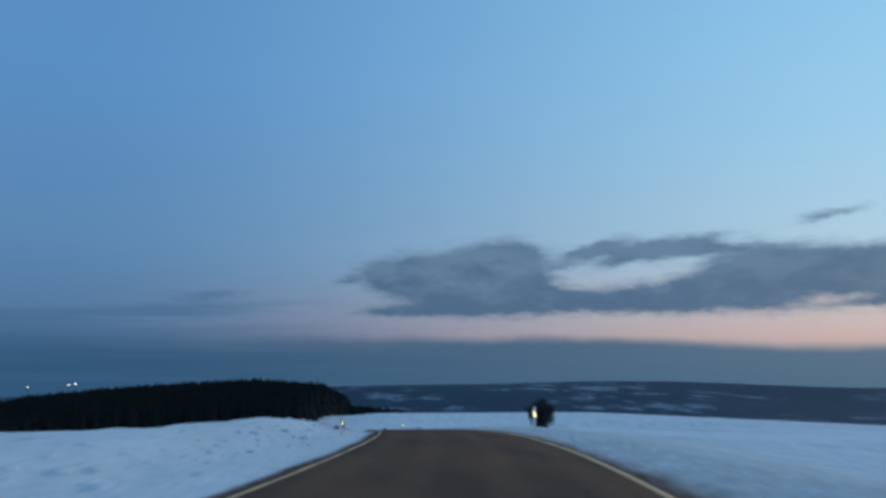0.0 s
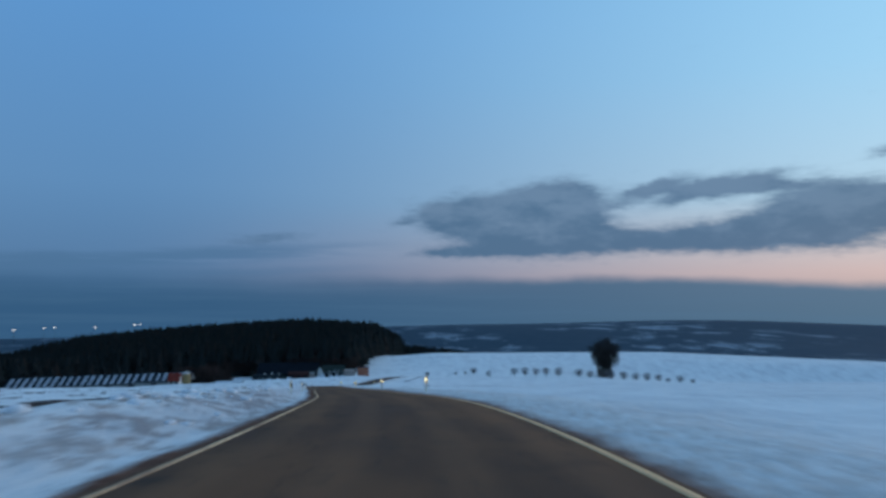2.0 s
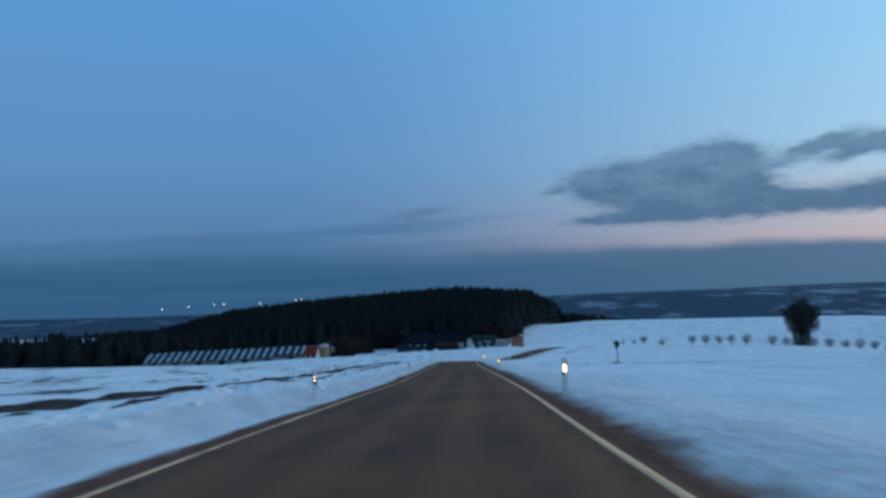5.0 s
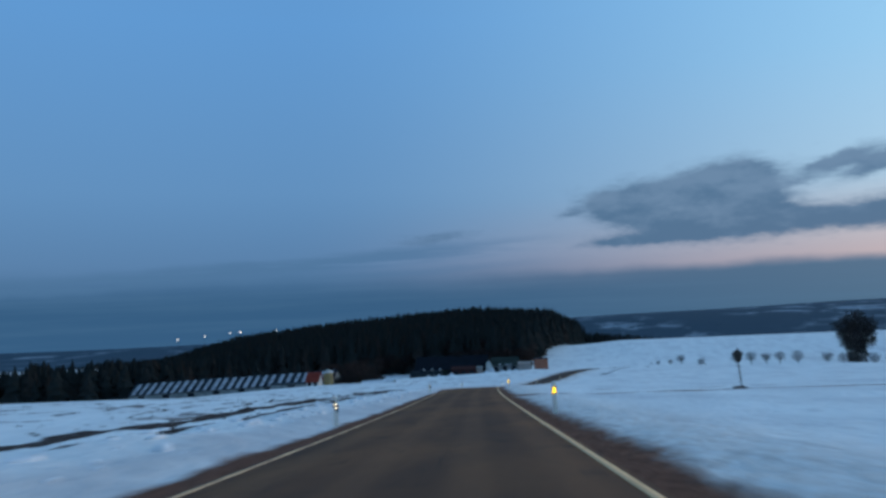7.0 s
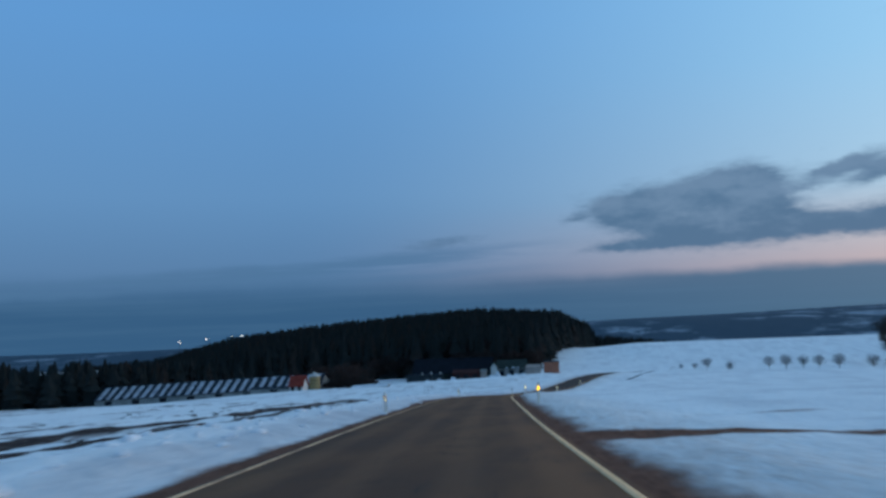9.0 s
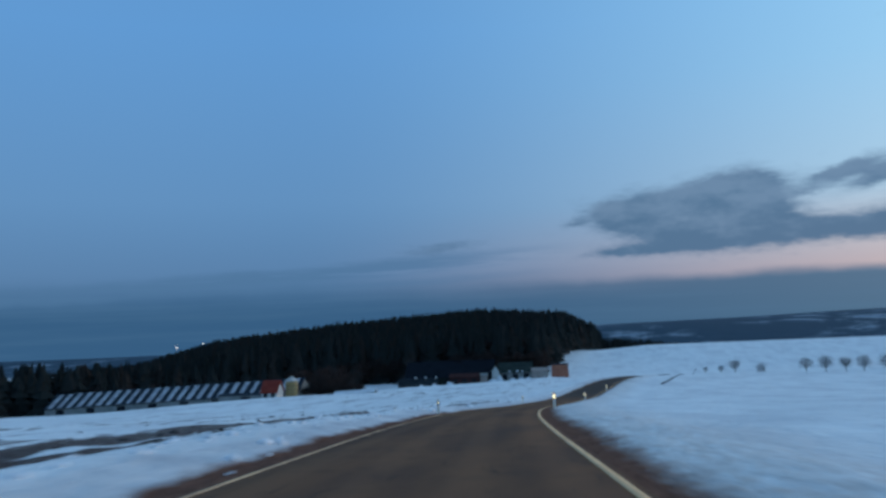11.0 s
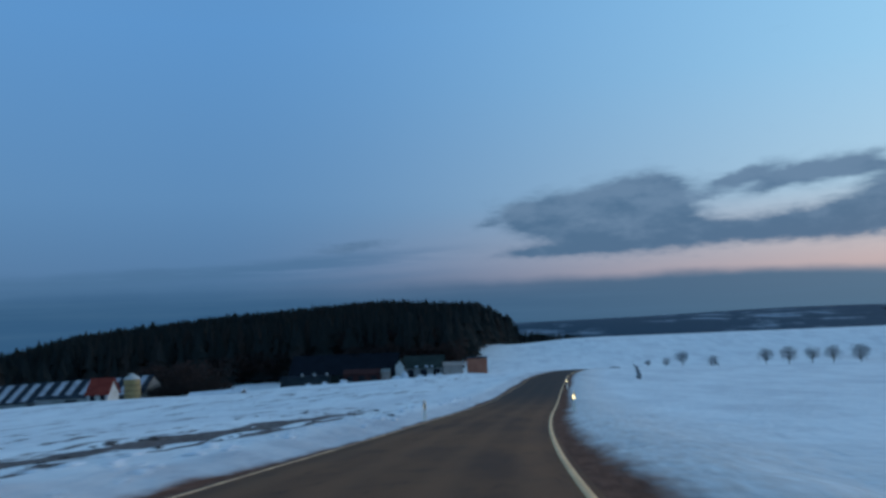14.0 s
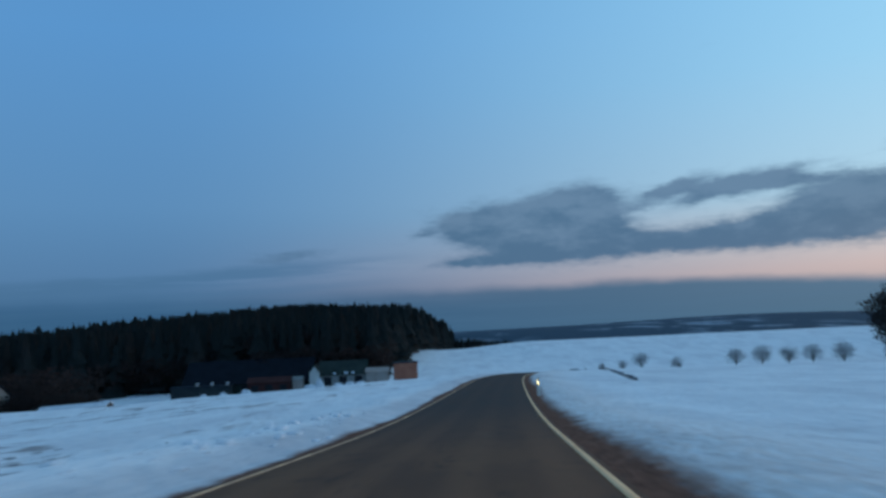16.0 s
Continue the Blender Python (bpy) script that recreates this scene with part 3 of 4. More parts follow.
def build_ground():
    u, v = strip_columns(), strip_rows()
    U, V = np.meshgrid(u, v)
    axis = np.interp(v, LINE[:, 1], LINE[:, 0])
    axis = np.where(v > LINE[-1, 1], LINE[-1, 0] + 0 * v, axis)
    # the columns follow the road near it and straighten out away from it
    X = U + axis[:, None] * np.exp(-np.abs(U) / 600.0)
    Y = V
    Z = land(X, Y)
    along = np.interp(v, LINE[:, 1], S)
    road_z = np.interp(v, LINE[:, 1], LINE[:, 2])
    tilt = np.cos(np.interp(along, S, psi))
    off = U * tilt[:, None]
    gap = np.maximum(np.maximum(off - 0.3, -off - HALF - 0.3), 0)
    on = (v > -80) & (v < LINE[-1, 1] - 8)
    near = np.exp(-(gap / 28.0) ** 2) * on[:, None]
    Z = Z + (road_z[:, None] - Z) * near
    mouth = np.exp(-((Y - FIELD_TRACK_Y) / 3.5) ** 2) * (off > 0)
    # ditch and ploughed banks beside the road
    A = np.broadcast_to(along[:, None], off.shape)
    left = -off - HALF
    shape = np.zeros_like(Z)
    bank = (0.54 + 0.12 * smooth(A, 12, 26)) * smooth(-A, -42, -31) * np.exp(-((left - 5.4) / 2.6) ** 2)
    ridge = (0.40 - 0.18 * smooth(A, 80, 125)) * smooth(A, 26, 40) * np.exp(-((left - 3.2) / 1.5) ** 2)
    shape += bank * smooth(left, 1.6, 4.2) + ridge * smooth(left, 0.7, 2.2)
    shape -= 0.10 * np.exp(-((left - 0.9) / 0.5) ** 2)
    shape -= 0.06 * smooth(A, 30, 50) * np.exp(-((left - 8.6) / 2.0) ** 2)
    shape += 0.19 * np.exp(-((off - 2.1) / 1.3) ** 2) * smooth(off, 0.3, 1.0)
    Z = Z + shape * on[:, None] * (1 - 0.9 * mouth)
    # the bed under the asphalt
    under = (off > -HALF - 0.29) & (off < 0.29) & on[:, None]
    Z = np.where(under, Z - 0.16, Z)
    # hummocks in the snow
    flat = Z.ravel().copy()
    offs = off.ravel()
    xs, ys, g = X.ravel(), Y.ravel(), np.where(under, -1.0, gap).ravel()
    for i in range(len(flat)):
        if 0.05 < g[i] < 60:
            amp = min(g[i], 2.5) / 2.5
            p = Vector((xs[i] * 0.45, ys[i] * 0.28, 0.0))
            calm = 0.45 if ys[i] < 34 else 1.0
            amp *= 1.3 if -15 < offs[i] < -HALF else 1.0
            flat[i] += amp * (0.15 * calm * noise.noise(p) + 0.07 * noise.noise(p * 3.1 + Vector((7, 3, 1))))
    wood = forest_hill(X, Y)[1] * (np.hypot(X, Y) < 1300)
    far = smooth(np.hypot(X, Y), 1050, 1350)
    track = np.exp(-((Y - (FIELD_TRACK_Y - 0.06 * np.clip(X + 8, 0, 40))) / (0.72 + 2.0 * np.exp(-np.maximum(off, 0) / 5.0))) ** 2) * smooth(off, 0.0, 0.4)
    # grass showing through just beyond the field track
    thaw = np.exp(-((Y - FIELD_TRACK_Y - 9.5 - 0.10 * X) / 2.6) ** 2) * smooth(off, 1.5, 5) * smooth(-X, -22, -9)
    me = bpy.data.meshes.new("ground")
    rows, cols = U.shape
    idx = np.arange(rows * cols).reshape(rows, cols)
    quads = np.stack([idx[:-1, :-1], idx[:-1, 1:], idx[1:, 1:], idx[1:, :-1]], -1).reshape(-1, 4)
    me.from_pydata(np.stack([xs, ys, flat], 1).tolist(), [], quads.tolist())
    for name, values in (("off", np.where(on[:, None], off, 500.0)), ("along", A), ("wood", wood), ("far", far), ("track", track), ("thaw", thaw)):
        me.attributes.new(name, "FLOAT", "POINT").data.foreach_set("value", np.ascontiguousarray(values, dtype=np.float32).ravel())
    me.polygons.foreach_set("use_smooth", np.ones(len(me.polygons), dtype=bool))
    me.materials.append(SNOW_GROUND)
    return tagged(new("ground", me), "snow-covered fields with bare muddy strips and verges", "ground", kind="structure")


FIELD_TRACK_Y = 178.0
ground = build_ground()


def ground_z(x, y):
    """Height of the built ground under a place, by a ray straight down."""
    hit, place, _, _ = ground.ray_cast(Vector((x, y, 200)), Vector((0, 0, -1)))
    return place.z if hit else float(land(x, y))


bpy.context.view_layer.update()


def ribbon(name, offsets, heights, s0, s1, step, mat, wobble=0.0):
    """A strip along the road with the given cross section."""
    ss = np.arange(s0, s1, step)
    verts, faces, offs = [], [], []
    k = len(offsets)
    for j, s in enumerate(ss):
        for i, (o, h) in enumerate(zip(offsets, heights)):
            edge = wobble * noise.noise(Vector((s * 0.25, i * 3.1, 4.0))) if i in (0, k - 1) else 0.0
            verts.append(on_road(s, o + edge, h))
            offs.append(o)
    for j in range(len(ss) - 1):
        for i in range(k - 1):
            a = j * k + i
            faces.append((a, a + 1, a + k + 1, a + k))
    me = bpy.data.meshes.new(name)
    me.from_pydata(verts, [], faces)
    me.attributes.new("off", "FLOAT", "POINT").data.foreach_set("value", np.array(offs, dtype=np.float32))
    me.polygons.foreach_set("use_smooth", np.ones(len(me.polygons), dtype=bool))
    me.materials.append(mat)
    return new(name, me)


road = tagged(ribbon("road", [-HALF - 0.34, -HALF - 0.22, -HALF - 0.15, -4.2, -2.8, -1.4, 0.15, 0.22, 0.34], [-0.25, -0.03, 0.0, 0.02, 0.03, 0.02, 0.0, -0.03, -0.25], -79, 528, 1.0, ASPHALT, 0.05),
              "narrow asphalt country road in headlight-tinted brown with white edge lines", "road", kind="structure")
for where, half, paint in ((-HALF, 0.05, MUDDY_PAINT), (0.0, 0.06, LINE_PAINT)):
    line = ribbon("edge_line", [where - half - 0.005, where - half, where + half, where + half + 0.005], [0.0, 0.009, 0.009, 0.0], -79, 526, 1.0, paint)
    line.parent = road


# ---- helpers for things ----
def part(name, bm, mat, parent=None, label=""):
    me = bpy.data.meshes.new(name)
    bm.to_mesh(me)
    bm.free()
    me.materials.append(mat)
    ob = new(name, me)
    if parent is not None:
        ob.parent = parent
    if label:
        ob["label"] = label
    return ob


def box(size, at=(0, 0, 0), bevel=0.0, bm=None):
    """A box standing on at (middle of its base)."""
    bm = bm or bmesh.new()
    made = bmesh.ops.create_cube(bm, size=1.0, matrix=Matrix.Translation((at[0], at[1], at[2] + size[2] / 2)) @ Matrix.Diagonal((*size, 1)))
    if bevel:
        edges = list({e for v in made["verts"] for e in v.link_edges})
        bmesh.ops.bevel(bm, geom=edges, offset=bevel, segments=2, affect="EDGES")
    return bm


def empty(name, m, label, category, group=""):
    ob = new(name)
    ob.matrix_basis = m
    return tagged(ob, label, category, group)


# ---- delineator posts ----
def post_section(z, scale=1.0):
    """Rounded triangle of a guide post, its blunt nose towards the traffic."""
    return [Vector((x * scale * 1.45, y * scale * 1.3, z)) for x, y in ((-0.055, -0.05), (-0.02, -0.066), (0.02, -0.066), (0.055, -0.05), (0.045, 0.03), (0.012, 0.062), (-0.012, 0.062), (-0.045, 0.03))]


def loft(rings):
    bm = bmesh.new()
    loops = [[bm.verts.new(p) for p in ring] for ring in rings]
    k = len(loops[0])
    for a, b in zip(loops, loops[1:]):
        for i in range(k):
            bm.faces.new((a[i], a[(i + 1) % k], b[(i + 1) % k], b[i]))
    bm.faces.new(list(reversed(loops[0])))
    bm.faces.new(loops[-1])
    return bm


def slanted(ring, slope):
    return [p + Vector((0, 0, p.x * slope)) for p in ring]


def guide_post(label, amber, lean, two):
    base = empty("guide_post", Matrix(), label, "delineator post", "guide posts along the road")
    part("lower_body", loft([post_section(-0.35, 1.0), post_section(0.0), post_section(0.35, 0.98), slanted(post_section(0.62, 0.96), lean)]), POST_WHITE, base)
    part("black_band", loft([slanted(post_section(0.622, 1.0), lean), slanted(post_section(0.86, 0.98), lean)]), POST_BLACK, base, "black slanted band")
    part("cap", loft([slanted(post_section(0.862, 0.95), lean), post_section(1.0, 0.92), slanted(post_section(1.03, 0.8), lean * 0.5)]), POST_WHITE, base)
    if amber:
        part("reflector", box((0.095, 0.014, 0.20), (0, -0.092, 0.64), 0.004), AMBER, base, "amber reflector")
    elif two:
        for z in (0.67, 0.775):
            part("reflector", box((0.05, 0.014, 0.05), (0, -0.092, z), 0.006), SMALL_REFLECTOR, base, "round white reflector")
    else:
        part("reflector", box((0.085, 0.014, 0.215), (0, -0.092, 0.64), 0.004), REFLECTOR, base, "white reflector")
    return base


PLAIN = guide_post("white plastic guide post with black band in snow", False, 1.2, False)
LEFT = guide_post("white plastic guide post with two small reflectors in snow", False, -1.2, True)
JUNCTION = guide_post("white guide post with amber reflector beside field track", True, 0.4, False)
# along the road, offset from the right edge line
POSTS = [(PLAIN, 24, 1.5), (PLAIN, 75, 1.0), (PLAIN, 105, 0.8), (JUNCTION, 149, 0.78), (JUNCTION, 203, 1.0), (PLAIN, 255, 0.85), (PLAIN, 305, 1.1), (PLAIN, 354, 0.6),
         (LEFT, 21, -7.0), (LEFT, 74, -7.0), (LEFT, 107, -6.7), (LEFT, 148, -6.4), (LEFT, 200, -6.4), (LEFT, 254, -6.5), (LEFT, 304, -6.4)]
placed = set()
for kind, s, off in POSTS:
    p = on_road(s, off)
    a = math.degrees(-psi[int(s + 80)])
    m = pose(p.x, p.y, p.z + (0.08 if off > 0 else -0.30 if s < 30 else -0.13), random.uniform(-2, 2), random.uniform(-2.5, 2.5), a)
    if kind not in placed:
        kind.matrix_basis = m
        placed.add(kind)
    else:
        copy_thing(kind, m)


# ---- conifers ----
def conifer_shape(rng, sides=7):
    """Jagged tiers of drooping boughs round a slim leader, one unit high."""
    verts, faces = [], []
    tiers, fat = 8, rng.choice((0.72, 0.86, 1.0, 1.15))
    full, lean = rng.uniform(0.85, 1.25), rng.uniform(-0.025, 0.025)
    for t in range(tiers):
        low = 0.05 + 0.112 * t + rng.uniform(-0.02, 0.02)
        high = min(low + rng.uniform(0.20, 0.28), 1.0) if t < tiers - 1 else 1.0
        r = 0.185 * (1 - t / (tiers + 0.4)) ** full
        k = len(verts)
        verts.append((lean * high + rng.uniform(-0.012, 0.012), rng.uniform(-0.012, 0.012), high))
        for i in range(sides):
            a = 2 * math.pi * (i + 0.5 * (t % 2)) / sides + rng.uniform(-0.2, 0.2)
            rr = r * fat * rng.uniform(0.55, 1.3)
            verts.append((rr * math.cos(a) + lean * low, rr * math.sin(a), low + rng.uniform(-0.035, 0.035)))
        for i in range(sides):
            faces.append((k, k + 1 + i, k + 1 + (i + 1) % sides))
    return np.array(verts), np.array(faces)


def wood(name, spots, mat, label, shapes):
    """Many trees joined into one mesh. spots: x, y, z, height, width factor, turn, shape."""
    all_v, all_f, tint, count = [], [], [], 0
    for x, y, z, h, w, turn, kind in spots:
        v, f = shapes[kind % len(shapes)]
        c, s = math.cos(turn), math.sin(turn)
        p = np.empty_like(v)
        p[:, 0] = (v[:, 0] * c - v[:, 1] * s) * h * w + x
        p[:, 1] = (v[:, 0] * s + v[:, 1] * c) * h * w + y
        p[:, 2] = v[:, 2] * h + z
        all_v.append(p)
        tint.append(np.full(len(v), 0.5 + 0.5 * math.sin(x * 12.9898 + y * 78.233), dtype=np.float32))
        all_f.append(f + count)
        count += len(v)
    v, f = np.concatenate(all_v), np.concatenate(all_f)
    me = bpy.data.meshes.new(name)
    me.from_pydata(v.tolist(), [], f.tolist())
    me.attributes.new("tint", "FLOAT", "POINT").data.foreach_set("value", np.concatenate(tint))
    me.materials.append(mat)
    return tagged(new(name, me), label, "forest", kind="stuff")


rng = random.Random(7)
SPRUCES = [conifer_shape(rng) for _ in range(14)]


def crown_shape(rng, blobs=9):
    """A bare broadleaf crown: trunk and clumps of twig fans, one unit high."""
    verts, faces = [], []

    def tri(a, b, c):
        k = len(verts)
        verts.extend((a, b, c))
        faces.append((k, k + 1, k + 2))

    for i in range(3):
        a0, a1 = 2.1 * i, 2.1 * (i + 1)
        tri((0.02 * math.cos(a0), 0.02 * math.sin(a0), 0), (0.02 * math.cos(a1), 0.02 * math.sin(a1), 0), (0, 0, 0.6))
    for _ in range(blobs * 6):
        a, el, r = rng.uniform(0, 6.28), rng.uniform(-0.7, 1.5), rng.uniform(0.12, 0.3)
        c = Vector((r * math.cos(a) * math.cos(el), r * math.sin(a) * math.cos(el), 0.62 + 0.36 * (r / 0.3) * math.sin(el)))
        d = Vector((rng.gauss(0, 1), rng.gauss(0, 1), rng.gauss(0.5, 1))).normalized() * rng.uniform(0.05, 0.10)
        e = Vector((rng.gauss(0, 1), rng.gauss(0, 1), rng.gauss(0, 1))).normalized() * rng.uniform(0.02, 0.05)
        tri(tuple(c - e), tuple(c + e), tuple(c + d))
    return np.array(verts), np.array(faces)


BARE = [crown_shape(rng, 14) for _ in range(6)]

spots, skipped = [], 0
while len(spots) < 8600:
    x, y = rng.uniform(-440, 40), rng.uniform(545, 935)
    edge = -28 + (y - 560) * 0.115
    if x > edge - 3:
        continue
    if y < (574 if x > -75 else 564) + 22 * noise.noise(Vector((x * 0.015, 3.0, 0))) + 0.10 * max(0, -150 - x):
        continue
    h = rng.uniform(16, 23.5)
    if y > 840:
        h = rng.uniform(17, 25)
    # crown tops are capped to shape the skyline from the camera's view
    reach = (y - 200) / 700
    top = -11 + (np.interp(-10 + (x + 10) / reach, RIDGE_X, RIDGE_TOP) + 11) * reach - 0.013 * max(0.0, 840 - y)
    z = float(land(x, y))
    h = min(h, top - z + 0.9 + (rng.uniform(1.0, 2.6) if rng.random() < 0.12 else rng.uniform(-2.0, 0.9)))
    if h < 4:
        skipped += 1
        if skipped > 14000:
            break
        continue
    spots.append((x, y, z - 0.5, h, rng.uniform(1.15, 1.8), rng.uniform(0, 6.3), rng.randrange(14)))
wood("spruce_forest", spots, NEEDLES, "dense dark spruce forest on a low hill", SPRUCES)

spots = []
for _ in range(520):
    x = rng.uniform(-150, -26)
    y = rng.uniform(573, 592)
    tall = rng.uniform(12, 17) if -72 < x < -34 and y > 578 else rng.uniform(7, 12)
    spots.append((x, y, float(land(x, y)) - 0.3, tall, rng.uniform(0.9, 1.4), rng.uniform(0, 6.3), rng.randrange(6)))
for _ in range(90):
    x, y = rng.uniform(-66, -25), rng.uniform(561, 573)
    spots.append((x, y, float(land(x, y)) - 0.3, rng.uniform(7.5, 11.5) if x > -48 else rng.uniform(9, 13), rng.uniform(1.0, 1.4), rng.uniform(0, 6.3), rng.randrange(6)))
# bare trees round the end of the livestock hall
for _ in range(46):
    x = rng.uniform(-126, -93)
    y = rng.uniform(512, 524) if x < -107 else rng.uniform(492, 520)
    tall = rng.uniform(8.5, 11.5) if y > 510 else rng.uniform(5.5, 8.5)
    spots.append((x, y, float(land(x, y)) - 0.3, tall, rng.uniform(1.0, 1.5), rng.uniform(0, 6.3), rng.randrange(6)))
for _ in range(150):
    x = rng.uniform(-109, -90)
    y = rng.uniform(487, 503)
    tall = rng.uniform(3.5, 6.0)
    spots.append((x, y, float(land(x, y)) - 0.32 * tall, tall, rng.uniform(1.0, 1.5), rng.uniform(0, 6.3), rng.randrange(6)))
wood("woodland_edge", spots, SCRUB, "brown bare bushes and trees at the forest edge", BARE)

# clumps of trees beyond the left-hand field: conifers with bare bushes among them
spots, bushes = [], []
for cx, cy, count, spread in ((-250, 500, 120, 17), (-300, 490, 170, 24), (-228, 510, 40, 8), (-350, 475, 150, 28), (-205, 528, 90, 17), (-180, 548, 60, 14)):
    for _ in range(count):
        x, y = cx + rng.gauss(0, spread * 0.55), cy + rng.gauss(0, 9)
        swell = 1 + 0.3 * noise.noise(Vector((x * 0.055, 9.0, 0)))
        spots.append((x, y, float(land(x, y)) - 0.5, rng.uniform(12.5, 20.5) * swell, rng.uniform(1.6, 2.6), rng.uniform(0, 6.3), rng.randrange(14)))
    for _ in range(count // 2):
        x, y = cx + rng.gauss(0, spread * 0.7), cy - 6 + rng.gauss(0, 5)
        bushes.append((x, y, float(land(x, y)) - 1.2, rng.uniform(6, 12), rng.uniform(1.0, 1.6), rng.uniform(0, 6.3), rng.randrange(6)))
wood("field_copse", spots, NEEDLES, "dark copse of conifers beside snowy field", SPRUCES)
wood("copse_bushes", bushes, SCRUB, "brown bare bushes along a dark copse", BARE)

# hedges on the far crest, stretched tall to show over it from the camera
HEDGE_TOP = -24.0
spots = []
for _ in range(500):
    x = rng.uniform(10, 80)
    y = rng.uniform(900, 960)
    spots.append((x, y, float(land(x, y)) - 1, rng.uniform(0.8, 1.1) * (HEDGE_TOP + 1 - 0.11 * (x - 16) - float(land(x, y))), 1.2, rng.uniform(0, 6.3), rng.randrange(9)))
wood("far_hedge", spots, NEEDLES, "dark hedge and scrub beyond the field", SPRUCES)


# ---- single trees ----
def limb_mesh(bm, a, b, ra, rb, sides=5):
    axis = (b - a)
    q = axis.to_track_quat("Z", "Y")
    rings = []
    for p, r in ((a, ra), (b, rb)):
        rings.append([bm.verts.new(p + q @ Vector((r * math.cos(6.2832 * i / sides), r * math.sin(6.2832 * i / sides), 0))) for i in range(sides)])
    for i in range(sides):
        bm.faces.new((rings[0][i], rings[0][(i + 1) % sides], rings[1][(i + 1) % sides], rings[1][i]))


def bare_tree(name, height, width, trunk_h, seed, twigs, label, thicket=0.0, group="", twig_mat=TWIGS):
    """Trunk with limbs, and a crown of many fine twigs."""
    r = random.Random(seed)
    base = empty(name, Matrix(), label, "tree", group)
    bm, tips = bmesh.new(), []
    thick = height * 0.022
    limb_mesh(bm, Vector((0, 0, -0.4)), Vector((0, 0, trunk_h)), thick * 1.3, thick * 0.8, 7)
    for i in range(12):
        a = i * 2.4 + r.uniform(-0.3, 0.3)
        start = Vector((0, 0, trunk_h * r.uniform(0.55, 1.0)))
        reach = width * r.uniform(0.24, 0.42)
        rise = (height - start.z) * r.uniform(0.35, 0.85)
        mid = start + Vector((reach * 0.55 * math.cos(a), reach * 0.55 * math.sin(a), rise * 0.6))
        end = start + Vector((reach * math.cos(a), reach * math.sin(a), rise))
        limb_mesh(bm, start, mid, thick * 0.45, thick * 0.3)
        limb_mesh(bm, mid, end, thick * 0.3, thick * 0.08)
        tips += [mid, end, (mid + end) / 2]
    limb_mesh(bm, Vector((0, 0, trunk_h)), Vector((0, 0, height * 0.9)), thick * 0.7, thick * 0.1)
    tips.append(Vector((0, 0, height * 0.8)))
    part("trunk", bm, BARK, base)
    verts, faces = [], []
    middle = Vector((0, 0, height * 0.62))
    while len(faces) < twigs:
        # uneven crown: lobes grow and shrink with the direction, and a thicket of shoots may stand round the foot
        way = Vector((r.gauss(0, 1), r.gauss(0, 1), r.gauss(0, 1))).normalized()
        lobe = 1 + 0.34 * noise.noise(way * 1.9 + Vector((seed, 0, 0))) + 0.16 * noise.noise(way * 5.1)
        d = way * lobe * r.random() ** 0.42
        c = middle + Vector((d.x * width / 2, d.y * width / 2, d.z * height * 0.38))
        if r.random() < thicket:
            a, q = r.uniform(0, 6.28), width * 0.23 * r.random() ** 0.5
            c = Vector((q * math.cos(a), q * math.sin(a), r.uniform(0, height * 0.45)))
        reach = (c - Vector((0, 0, trunk_h * 0.8))).normalized() * r.uniform(0.03, 0.06) * height
        reach += Vector((r.gauss(0, 1), r.gauss(0, 1), r.gauss(0, 1))) * 0.02 * height
        e = Vector((r.gauss(0, 1), r.gauss(0, 1), r.gauss(0, 1))).normalized() * height * 0.011
        k = len(verts)
        verts += [c - e, c + e, c + reach]
        faces.append((k, k + 1, k + 2))
    me = bpy.data.meshes.new("crown")
    me.from_pydata(verts, [], faces)
    me.materials.append(twig_mat)
    new("crown", me).parent = base
    return base


big = bare_tree("broad_tree", 24.0, 19.5, 7.0, 3, 7000, "big dark dense bare tree standing alone in snowy field", 0.24)
big.matrix_basis = pose(134.5, 558.4, ground_z(134.5, 558.4), rz=20)

row = [bare_tree("young_tree", 5.4, 5.2, 1.7, 20 + i, 1500, "young bare round-crowned tree in a row on snow", 0.0, "row of young trees", FINE_TWIGS) for i in range(3)]
ROW_PLACES = [(38.4, 548.4, 0.45), (44, 546, 0.55), (48.8, 543.9, 0.95), (72.5, 533.3, 1), (78.8, 530.6, 1.1), (85, 527.9, 1), (90.5, 525.5, 1.05), (97.4, 522.4, 1.15), (108.8, 517.4, 1.1), (114.6, 514.8, 1), (125.8, 509.9, 1.1), (132.4, 507, 1.1), (138.9, 504.1, 1), (144.5, 501.6, 1.1), (150.3, 499.1, 1), (155.3, 496.9, 0.7), (161.4, 494.2, 1), (167.5, 491.5, 0.7)]
for i, (x, y, size) in enumerate(ROW_PLACES):
    m = pose(x, y, ground_z(x, y), 0, 0, 57 * i) @ Matrix.Scale(size, 4)
    if i < 3:
        row[i].matrix_basis = m
    else:
        made = copy_thing(row[i % 3], pose(x, y, ground_z(x, y), 0, 0, 57 * i))
        made.scale = (size, size, size)
fallen = copy_thing(row[1], pose(59.4, 539, ground_z(59.4, 539) + 0.2, 0, -52, 20))
fallen.scale = (0.8, 0.8, 0.8)
tagged(fallen, "leaning half-fallen young tree in the row")


